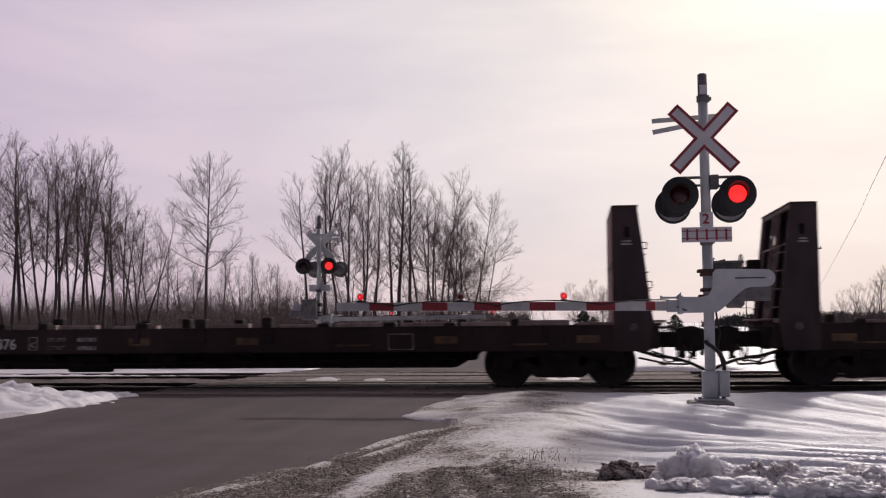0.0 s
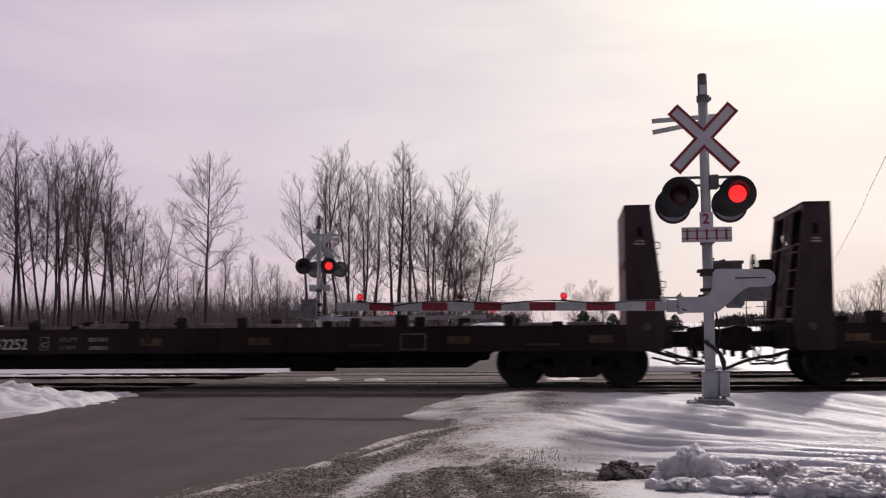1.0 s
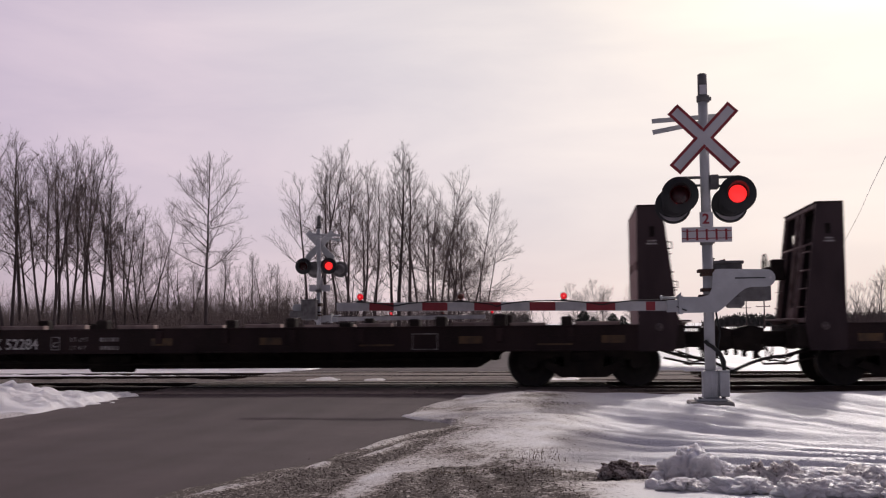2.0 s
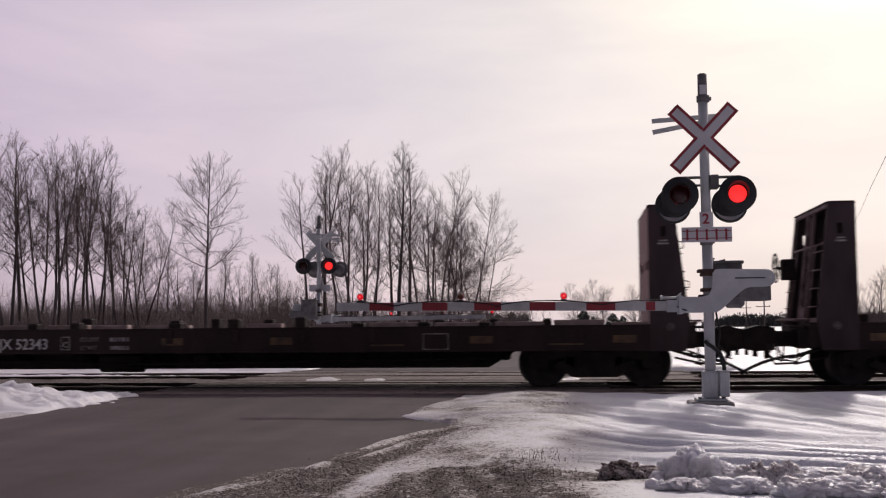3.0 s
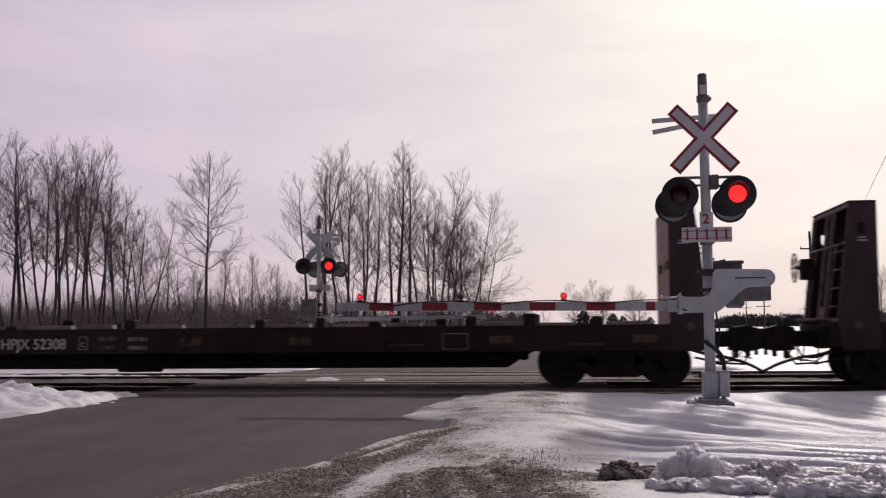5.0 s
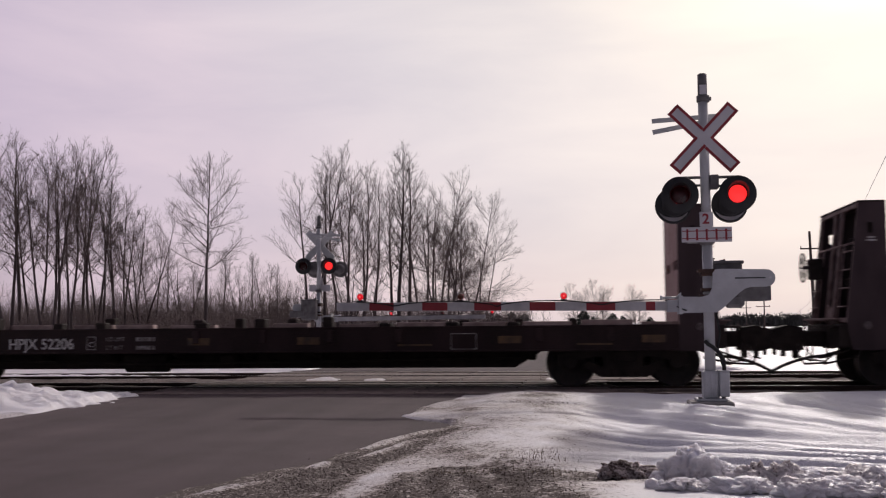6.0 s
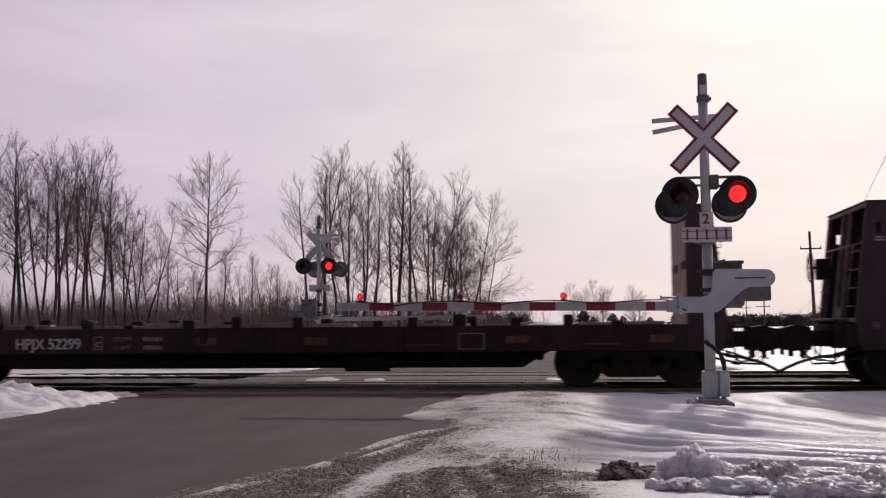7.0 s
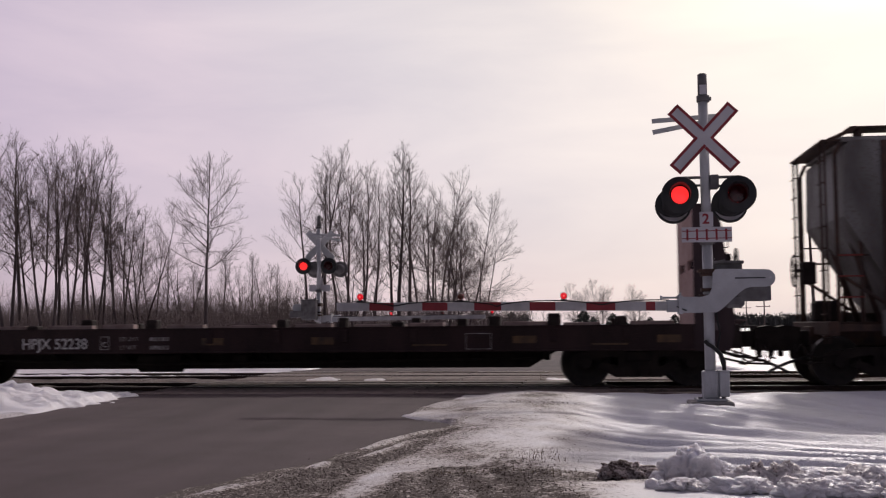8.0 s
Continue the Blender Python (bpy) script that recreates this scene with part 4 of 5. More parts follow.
def make_truck(car, x):
    """A four-wheel truck: two cast side frames, bolster, springs and two wheelsets."""
    b = B()
    for s in (-1, 1):
        y0, y1 = s * 0.92, s * 1.06
        top = [(-1.12, 0.40), (-1.12, 0.56), (-0.95, 0.60), (-0.55, 0.66), (0.55, 0.66), (0.95, 0.60), (1.12, 0.56), (1.12, 0.40), (0.92, 0.36), (0.78, 0.47), (0.50, 0.52), (0.34, 0.52), (0.34, 0.34), (0.60, 0.44), (0.70, 0.36), (0.40, 0.17), (-0.40, 0.17), (-0.70, 0.36), (-0.60, 0.44), (-0.34, 0.34), (-0.34, 0.52), (-0.50, 0.52), (-0.78, 0.47), (-0.92, 0.36)]
        prism(b, top, "y", min(y0, y1), max(y0, y1))
        for wx in (-0.9, 0.9):
            tube(b, (wx, s * 0.9, WHEEL_R), (wx, s * 1.12, WHEEL_R), 0.11, 0.10, 14)
        for sx in (-0.2, 0.0, 0.2):
            tube(b, (sx, s * 0.99, 0.2), (sx, s * 0.99, 0.46), 0.075, 0.075, 10)
    box(b, -0.22, 0.22, -1.1, 1.1, 0.44, 0.62, 0.02)
    box(b, -0.5, 0.5, -0.3, 0.3, 0.22, 0.66, 0.03)
    for sx in (-0.42, 0.42):
        box(b, sx - 0.05, sx + 0.05, -0.8, 0.8, 0.28, 0.40, 0.01)
    t = part("truck", b, M_UNDER, car, "grimy cast side frames with coil springs")
    t.location = (x, 0, 0)
    for wx in (-0.9, 0.9):
        w = part_of("wheelset", WHEELSET, None, t, "pair of steel wheels on an axle")
        w.location = (wx, 0, WHEEL_R)
    return t


def coupler_parts(car, x, s, z=0.78):
    """Coupler, hoses and cut lever at the end whose outward direction is s."""
    b = B()
    def span(p, q):
        return sorted((x + s * p, x + s * q))
    box(b, *span(-0.1, 0.6), -0.2, 0.2, z - 0.14, z + 0.14, 0.02)
    prism(b, [(x + s * 0.42, z - 0.2), (x + s * 0.42, z + 0.2), (x + s * 0.7, z + 0.24), (x + s * 0.966, z + 0.17), (x + s * 0.966, z - 0.17), (x + s * 0.75, z - 0.22)], "y", -0.25, 0.25)
    box(b, *span(0.5, 0.58), -0.06, 0.06, z - 0.34, z - 0.15, 0.01)
    box(b, *span(0.70, 0.78), -0.05, 0.05, z - 0.32, z - 0.15, 0.01)
    box(b, *span(0.86, 0.92), -0.05, 0.05, z - 0.29, z - 0.12, 0.01)
    part("coupler", b, M_UNDER, car)
    b = B()
    pts = []
    for i in range(9):
        k = i / 8
        pts.append((x + s * (0.1 + 0.92 * k), -0.35 + 0.2 * k, 0.50 - 0.04 * k - 0.27 * k * k * (1.0 if k < 1 else 1)))
    polyline(b, pts, 0.028, 8)
    tube(b, (x + s * 0.1, -0.36, 0.5), (x - s * 0.3, -0.42, 0.62), 0.03, 0.03, 8)
    part("air_hose", b, M_RUBBER, car)
    b = B()
    polyline(b, [(x - s * 0.1, -1.25, 0.62), (x + s * 0.25, -1.2, 0.50), (x + s * 0.3, -0.9, 0.48), (x + s * 0.42, -0.75, 0.52), (x + s * 0.42, -0.4, 0.68), (x + s * 0.5, -0.1, 0.9)], 0.016, 6)
    polyline(b, [(x - s * 0.05, -0.9, 0.6), (x + s * 0.2, -0.85, 0.42), (x + s * 0.5, -0.85, 0.45), (x + s * 0.5, -0.85, 0.66)], 0.014, 6)
    part("cut_lever", b, M_UNDER, car)
    b = B()
    polyline(b, [(x - s * 0.3, -1.0, 0.5), (x + s * 0.15, -1.0, 0.4), (x + s * 0.55, -0.9, 0.38), (x + s * 0.62, -0.7, 0.55), (x + s * 0.5, -0.6, 0.7)], 0.02, 6)
    part("brake_pipe", b, M_UNDER, car)
    for p, z0 in ((0.12, 0.36), (0.36, 0.42), (0.62, 0.47)):
        b = B()
        tube(b, (x + s * p, -0.72, z - 0.08), (x + s * (p + 0.03), -0.72, z0), 0.016, 0.012, 6)
        tube(b, (x + s * (p - 0.06), -0.72, z0 + 0.03), (x + s * (p + 0.08), -0.72, z0), 0.014, 0.014, 6)
        part("hanger_rod", b, M_UNDER, car)


def bulkhead(car, s):
    """Tall end wall: pale load panel inside, boxed sides, ribs and ladders outside. s: outward direction."""
    x0 = s * HALF
    top, out_top, out_low = 3.09, x0 + s * 0.42, x0 + s * 0.66
    # load panel with two slots
    xa, xb = sorted((x0 - s * 0.012, x0 + s * 0.045))
    b = B()
    slots = (-1.37, -1.25, -0.35, 0.18, 1.05, 1.37)
    for z0, z1 in ((1.05, 2.02), (2.02, 2.18), (2.18, top - 0.002)):
        for i in range(5):
            if z0 != 2.02 or i % 2 == 0:
                box(b, xa, xb, slots[i], slots[i + 1], z0, z1)
    bmesh.ops.remove_doubles(b, verts=b.verts[:], dist=0.0005)
    bh = part("bulkhead", b, M_PANEL, car, "tall end wall, pale weathered load face with two dark slots")
    # sheet behind the panel, recess shade painted into its near-black colour
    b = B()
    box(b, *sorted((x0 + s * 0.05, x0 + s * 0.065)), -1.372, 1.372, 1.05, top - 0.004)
    part("back_sheet", b, M_SHADE, bh)
    for y in (-1, 1):
        b = B()
        ya, yb = sorted((y * 1.40, y * 1.375))
        # side plate with a hand hole: built round the hole
        hx, hz, hw, hh = x0 + s * 0.24, 2.66, 0.045, 0.09
        def xo(z):
            return x0 + s * (0.66 - 0.24 * max(0.0, (z - 1.1) / 1.99))
        def slab(z0, z1, xa0, xb0, xa1, xb1):
            prism(b, [(xa0, z0), (xb0, z0), (xb1, z1), (xa1, z1)], "y", ya, yb)
        xi = x0 - s * 0.02
        slab(0.62, 1.1, xi, x0 + s * 0.58, xi, x0 + s * 0.66)
        slab(1.1, hz - hh, xi, xo(1.1), xi, xo(hz - hh))
        slab(hz + hh, top, xi, xo(hz + hh), xi, out_top)
        slab(hz - hh, hz + hh, xi, hx - s * hw, xi, hx - s * hw)
        slab(hz - hh, hz + hh, hx + s * hw, xo(hz - hh), hx + s * hw, xo(hz + hh))
        bmesh.ops.remove_doubles(b, verts=b.verts[:], dist=0.0005)
        # added near-black plate behind the hand hole imitates the shade inside
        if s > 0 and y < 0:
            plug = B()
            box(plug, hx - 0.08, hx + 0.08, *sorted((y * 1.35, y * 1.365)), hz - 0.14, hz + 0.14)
            part("hole_backing", plug, M_SHADE, bh)
        part("side_plate", b, M_ENDWALL, bh, "tapered brown steel side with a hand hole")
    # top cap
    b = B()
    xa, xb = sorted((x0 - s * 0.02, out_top + s * 0.015))
    box(b, xa, xb, -1.41, 1.41, top, top + 0.03, 0.006)
    part("top_cap", b, M_BROWN, bh)
    # outer frame
    b = B()
    def leaning(y, w, d=0.06):
        prism(b, [(out_low - s * d, 1.1), (out_low, 1.1), (out_top, top - 0.03), (out_top - s * d, top - 0.03)], "y", y - w, y + w)
    for y, w in ((-1.355, 0.02), (1.355, 0.02), (-0.24, 0.032), (0.24, 0.032)):
        leaning(y, w)
    # the two middle ribs run together into one foot plate
    foot = out_low - s * 0.05
    prism(b, [(-0.27, 1.42), (-0.1, 1.34), (0.1, 1.34), (0.27, 1.42), (0.2, 1.12), (-0.2, 1.12)], "x", *sorted((foot - s * 0.03, foot + s * 0.008)))
    box(b, *sorted((out_low - s * 0.1, out_low)), -1.37, 1.37, 1.08, 1.16, 0.005)
    box(b, *sorted((out_top - s * 0.05, out_top + s * 0.005)), -1.37, 1.37, top - 0.07, top - 0.005, 0.005)
    tube(b, (out_top + s * 0.06, -1.33, 2.42), (out_top + s * 0.06, 1.33, 2.42), 0.018, 0.018, 8)
    part("outer_frame", b, M_FRAME, bh, "rust-worn outer ribs of the bulkhead")
    b = B()
    box(b, *sorted((out_low - s * 0.02, out_low + s * 0.26)), -0.85, 0.85, 1.115, 1.15, 0.006)
    for y in (-0.7, 0.7):
        prism(b, [(out_low - s * 0.02, 1.11), (out_low + s * 0.22, 1.11), (out_low - s * 0.02, 0.86)], "y", y - 0.02, y + 0.02)
    part("end_step", b, M_FRAME, bh, "worn steel step across the outer face")
    for z, x in ((2.42, out_top + s * 0.07), (1.75, out_top + s * 0.15)):
        b = B()
        polyline(b, [(x, -1.37, z + 0.06), (x + s * 0.08, -1.37, z + 0.05), (x + s * 0.08, -1.37, z - 0.05), (x, -1.37, z - 0.06)], 0.011, 6)
        part("grab_iron", b, M_UNDER, bh)
    for y in (-1.0, 1.0):
        b = B()
        inner = y * 0.98 - math.copysign(0.2, y)
        tube(b, (out_low + s * 0.02, inner, 1.15), (out_top + s * 0.09, inner, 2.42), 0.014, 0.014, 6)
        for i in range(4):
            z = 1.35 + 0.31 * i
            xx = out_low + s * 0.03 - s * 0.24 * (z - 1.1) / 1.99
            tube(b, (xx, inner, z), (xx, math.copysign(1.36, y), z), 0.012, 0.012, 6)
        part("ladder", b, M_FRAME, bh)
    b = B()
    lathe(b, [(0.0, -1.407), (0.068, -1.407), (0.07, -1.402)], "y", 18, (x0 + s * 0.33, 0, 1.03))
    part("emblem", b, M_EMBLEM, bh, "round faded emblem")
    b = B()
    for z, w in ((2.50, 0.07), (2.45, 0.09)):
        box(b, x0 + s * 0.23 - w, x0 + s * 0.23 + w, -1.405, -1.402, z - 0.014, z + 0.014)
    part("stencil", b, M_FAINT, bh)
    return bh


def brake_wheel(car, s, c):
    """Spoked hand wheel and its gear box on the end whose outward direction is s."""
    b = B()
    n, r = 18, 0.26
    ring = [c + Vector((0, r * math.cos(2 * math.pi * i / n), r * math.sin(2 * math.pi * i / n))) for i in range(n + 1)]
    polyline(b, ring, 0.016, 6)
    for i in range(0, n, 3):
        tube(b, c, ring[i], 0.01, 0.01, 6)
    tube(b, c, c - Vector((s * 0.3, 0, 0)), 0.03, 0.03, 8)
    box(b, *sorted((c.x - s * 0.1, c.x - s * 0.34)), c.y - 0.13, c.y + 0.13, c.z - 0.22, c.z + 0.16, 0.02)
    part("brake_wheel", b, M_UNDER, car)


def flat_car(seed):
    rng = random.Random(seed)
    car = empty("bulkhead_flat_car", "empty dark brown bulkhead flat car with pale inner end walls", "freight car", "bulkhead flat cars")
    b = B()
    x = -HALF + 0.01
    while x < HALF - 0.12:
        box(b, x, x + 0.17, -1.36, 1.36, 0.985, 1.045 + rng.uniform(-0.004, 0.004))
        x += 0.18
    part("deck", b, M_WOOD, car, "worn timber deck boards")
    for s in (-1, 1):
        b = B()
        ya, yb = sorted((s * 1.38, s * 1.36))
        box(b, -HALF, HALF, ya, yb, 0.66, 1.06)
        sill = part("side_sill", b, M_BROWN, car)
        for z0, z1 in ((0.63, 0.6595), (1.0605, 1.075)):
            ya, yb = sorted((s * 1.41, s * 1.26))
            b = B()
            box(b, -HALF, HALF, ya, yb, z0, z1, 0.004)
            part("flange", b, M_BROWN, sill)
        x = -HALF + 0.9
        while x < HALF - 0.5:
            if -4.5 < x < -1.4 or 3.7 < x < 4.4:
                x += 1.22
                continue
            b = B()
            ya, yb = sorted((s * 1.38, s * 1.425))
            box(b, x - 0.06, x + 0.06, ya, yb, 0.80, 1.03, 0.01)
            part("stake_pocket", b, M_BROWN, sill)
            x += 1.22
    b = B()
    e = HALF
    prism(b, [(-e - 0.5, 0.92), (-e - 0.5, 0.62), (-e + 2.35, 0.62), (-e + 2.85, 0.32), (e - 2.85, 0.32), (e - 2.35, 0.62), (e + 0.5, 0.62), (e + 0.5, 0.92)], "y", -0.42, 0.42)
    part("center_sill", b, M_UNDER, car, "black fish-bellied centre sill")
    for i in range(9):
        b = B()
        x = -5.2 + 1.3 * i
        prism(b, [(-1.35, 0.7), (-1.35, 0.98), (1.35, 0.98), (1.35, 0.7), (0.42, 0.45), (-0.42, 0.45)], "x", x - 0.05, x + 0.05)
        part("cross_bearer", b, M_UNDER, car)
    b = B()
    x = rng.choice((-1.9, 2.1))
    tube(b, (x - 0.4, -0.7, 0.44), (x + 0.4, -0.7, 0.44), 0.17, 0.17, 14)
    tube(b, (x + 0.4, -0.7, 0.44), (x + 0.75, -0.7, 0.44), 0.06, 0.06, 10)
    part("brake_reservoir", b, M_UNDER, car)
    b = B()
    box(b, x + 1.4, x + 1.7, -0.85, -0.55, 0.36, 0.6, 0.03)
    part("brake_valve", b, M_UNDER, car)
    b = B()
    polyline(b, [(-5.0, -0.9, 0.5), (x, -0.95, 0.42), (5.0, -0.9, 0.5)], 0.022, 6)
    part("brake_rod", b, M_UNDER, car)
    for s in (-1, 1):
        bulkhead(car, s)
        b = B()
        xa, xb = sorted((s * (HALF + 0.4), s * (HALF + 0.76)))
        box(b, xa, xb, -1.3, 1.3, 0.66, 1.06, 0.02)
        box(b, *sorted((s * (HALF + 0.7), s * (HALF + 1.05))), -1.2, -0.5, 1.0, 1.04, 0.01)
        box(b, *sorted((s * (HALF + 0.6), s * (HALF + 0.72))), -0.3, 0.3, 0.62, 1.0, 0.02)
        part("end_sill", b, M_UNDER, car)
        coupler_parts(car, s * (HALF + 0.72), s, 0.8)
        make_truck(car, s * (HALF - 0.95))
    # load stops, chocks and runners on the deck
    x = -HALF + 0.7
    while x < HALF - 0.5:
        for y in (-1.16, 1.12):
            if rng.random() < 0.8:
                w, h = rng.uniform(0.08, 0.12), rng.uniform(0.09, 0.24)
                b = B()
                box(b, x - w, x + w, y - 0.12, y + 0.12, 1.045, 1.045 + h, 0.02)
                box(b, x - w - 0.03, x + w + 0.03, y - 0.14, y + 0.14, 1.04, 1.075, 0.008)
                part("load_stop", b, M_UNDER, car)
        if rng.random() < 0.9:
            b = B()
            ln = rng.uniform(0.6, 1.0)
            box(b, x + 0.16, x + 0.16 + ln, -0.95, -0.75, 1.05, 1.05 + rng.uniform(0.07, 0.12), 0.008)
            part("runner", b, M_TIMBER, car, "pale timber load runner lying on the deck")
        x += rng.uniform(0.75, 1.25)
    b = B()
    sx = rng.choice((-6.2, 5.4, -3.0))
    bmesh.ops.create_icosphere(b, subdivisions=3, radius=1.0)
    for v in b.verts:
        k = 1 + 0.25 * nz(v.co.x * 2 + seed, v.co.y * 2, v.co.z * 2)
        v.co = Vector((sx + 0.42 * k * v.co.x, -0.95 + 0.3 * k * v.co.y, 1.045 + 0.085 * k * max(-0.2, v.co.z)))
    part("snow", b, M_SNOW, car, "small mound of old snow left on the deck")
    brake_wheel(car, -1, Vector((-HALF - 1.0, 0.35, 2.08)))
    # dirty reflectors, stencil frames and small data lettering
    for x in (-7.35, -5.0, -0.7, 1.3, 4.85, 7.3):
        b = B()
        box(b, x - 0.2, x + 0.2, -1.390, -1.384, 0.77, 0.90, 0.002)
        part("reflector", b, M_AMBER, car, "dirt-covered amber reflector strip")
    for x0, x1, z0, z1 in ((-2.79, -2.62, 0.70, 0.94), (3.83, 4.28, 0.67, 0.95)):
        b = B()
        for q in ((x0, x1, z0, z0 + 0.014), (x0, x1, z1 - 0.014, z1), (x0, x0 + 0.014, z0 + 0.0145, z1 - 0.0145), (x1 - 0.014, x1, z0 + 0.0145, z1 - 0.0145)):
            box(b, q[0], q[1], -1.389, -1.384, q[2], q[3])
        part("stencil_frame", b, M_FAINT, car)
    letters("C", 0.13, M_LETTER, car, -2.75, -1.389, 0.79)
    letters("LD LMT", 0.105, M_FAINT, car, -2.42, -1.389, 0.885)
    letters("LT WT", 0.105, M_FAINT, car, -2.42, -1.389, 0.735)
    for z in (0.885, 0.735):
        b = B()
        for i in range(5):
            x = -1.86 + 0.075 * i
            box(b, x, x + 0.055, -1.389, -1.384, z - 0.035, z + 0.035)
        part("data_bars", b, M_FAINT, car)
    for x in (-7.2, 2.9, 6.0):
        b = B()
        box(b, x, x + 0.6, -1.389, -1.384, 0.735, 0.765)
        part("faded_line", b, M_AMBER, car)
    return car


def first_x(c):
    """Where the middle of car c stands at the start."""
    return 11.793 + 18.878 * (c - 1)


def gone(t):
    """How far the train has rolled since the start."""
    return 18.652 * t + 0.007 * t * t


FLAT_CARS = []


def make_train():
    kinds = [flat_car(3), flat_car(8), flat_car(21)]
    numbers = ("52376", "52252", "52284", "52343", "52250", "52308", "52206", "52299", "52238")
    cars = [kinds[c] if c < 3 else copy_thing(kinds[c % 3], pose(0, 0, 0)) for c in range(len(numbers))]
    for c, (car, num) in enumerate(zip(cars, numbers)):
        letters("HPJX " + num, 0.27, M_LETTER, car, -4.28, -1.389, 0.80, width=0.93, bold=0.003)
        FLAT_CARS.append((car, first_x(c)))
    brake_wheel(cars[-1], 1, Vector((HALF + 0.95, 0.4, 2.2)))


make_train()


def hopper_car():
    """Grey covered hopper; local x = 0 at the end of its body, the car reaching to +x."""
    car = empty("covered_hopper_car", "soiled grey covered hopper car with rounded body and rusty end ladders", "freight car")
    LEN = 14.6
    # body: side outline with sloping ends, rounded across at the eaves
    b = B()
    out = [(0.0, 2.85), (0.03, 4.02), (0.15, 4.12), (LEN - 0.15, 4.12), (LEN - 0.03, 4.02), (LEN, 2.85), (LEN - 1.0, 1.25), (LEN / 2 + 0.5, 1.25), (LEN / 2, 2.0), (LEN / 2 - 0.5, 1.25), (1.0, 1.25)]
    prism(b, out, "y", -1.52, 1.52)
    body = part("body", b, M_HOPPER, car)
    b = B()
    arc = []
    for i in range(13):
        a = math.pi * i / 12
        arc.append((-1.5 * math.cos(a), 4.10 + 0.22 * math.sin(a)))
    prism(b, arc, "x", 0.02, LEN - 0.02)
    part("roof", b, M_HOPPER, body)
    b = B()
    for y in (-0.95, 0.95):
        box(b, 0.2, LEN - 0.2, y - 0.3, y + 0.3, 4.37, 4.40, 0.005)
    box(b, -0.3, 0.05, -1.35, 1.35, 4.14, 4.17, 0.005)
    box(b, LEN - 0.05, LEN + 0.3, -1.35, 1.35, 4.14, 4.17, 0.005)
    for y in (-1.3, 1.22):
        prism(b, [(-0.3, 4.14), (0.3, 4.40), (0.3, 4.34), (-0.2, 4.10)], "y", y, y + 0.08)
    for i in range(18):
        x = 0.4 + 0.82 * i
        for y in (-0.95, 0.95):
            box(b, x - 0.02, x + 0.02, y - 0.25, y + 0.25, 4.2, 4.37)
    part("running_board", b, M_RUST, body, "dark rusty roof walkway")
    for i in range(9):
        x = 0.68 + i * (LEN - 1.36) / 8
        b = B()
        z0 = 1.28 if 0 < i < 8 else 1.75
        box(b, x - 0.06, x + 0.06, -1.60, -1.52, z0, 4.10, 0.01)
        box(b, x - 0.045, x + 0.045, 1.52, 1.60, z0, 4.10, 0.01)
        part("side_post", b, M_RUST, body)
    b = B()
    for y in (-1.55, 1.55):
        box(b, 0.55, LEN - 0.55, y - 0.06, y + 0.06, 0.85, 1.27, 0.01)
    part("side_sill", b, M_HOPPER, car)
    b = B()
    box(b, -0.35, LEN + 0.35, -0.3, 0.3, 0.66, 1.02, 0.02)
    box(b, -0.3, -0.12, -1.5, 1.5, 0.86, 1.1, 0.02)
    box(b, LEN + 0.12, LEN + 0.3, -1.5, 1.5, 0.86, 1.1, 0.02)
    box(b, -0.25, LEN + 0.25, -0.35, 0.35, 0.98, 1.08, 0.01)
    for y in (-1.4, 1.4):
        box(b, -0.25, LEN + 0.25, y - 0.05, y + 0.05, 0.93, 1.05, 0.01)
    for s, x in ((1, 0.0), (-1, LEN)):
        for y in (-0.75, 0.75):
            tube(b, (x + s * 0.75, y, 1.0), (x + s * 0.28, y, 2.5), 0.05, 0.05, 8)
            tube(b, (x - s * 0.12, y, 1.05), (x + s * 0.8, y, 1.05), 0.04, 0.04, 8)
            tube(b, (x - s * 0.1, y * 1.9, 1.08), (x - s * 0.1, y * 1.9, 3.9), 0.035, 0.035, 8)
            tube(b, (x - s * 0.1, y * 1.9, 3.9), (x, y * 1.9, 4.1), 0.035, 0.035, 8)
            tube(b, (x + s * 0.28, y * 1.9, 1.08), (x + s * 0.28, y * 1.9, 2.6), 0.035, 0.035, 8)
            tube(b, (x + s * 0.65, y * 1.9, 1.08), (x + s * 0.65, y * 1.9, 1.9), 0.03, 0.03, 8)
            tube(b, (x - s * 0.1, y * 1.9, 1.9), (x + s * 0.85, y * 1.9, 1.25), 0.03, 0.03, 8)
            tube(b, (x - s * 0.1, y * 1.9, 2.2), (x + s * 0.4, y * 1.9, 2.2), 0.02, 0.02, 6)
    part("end_frame", b, M_RUST, car, "rust-brown posts and braces of the open end platform")
    for x in (-0.24, LEN + 0.24):
        for y in (-1.30, 1.0):
            b = B()
            for yy in (y, y + 0.36):
                tube(b, (x, yy, 0.72), (x, yy, 4.15), 0.02, 0.02, 6)
            for i in range(9):
                z = 0.85 + 0.37 * i
                tube(b, (x - 0.05, y, z), (x - 0.05, y + 0.36, z), 0.012, 0.012, 6)
                tube(b, (x, y, z), (x - 0.05, y, z), 0.012, 0.012, 6)
            part("ladder", b, M_RUST, car)
    for z in (1.5, 1.85, 2.2):
        b = B()
        tube(b, (-0.1, -1.46, z), (0.3, -1.46, z), 0.013, 0.013, 6)
        part("grab_iron", b, M_RED_RUNG, car, "red-brown grab iron")
    b = B()
    c = Vector((-0.52, 0.1, 2.02))
    n, r = 18, 0.28
    ring = [c + Vector((0, r * math.cos(2 * math.pi * i / n), r * math.sin(2 * math.pi * i / n))) for i in range(n + 1)]
    polyline(b, ring, 0.018, 6)
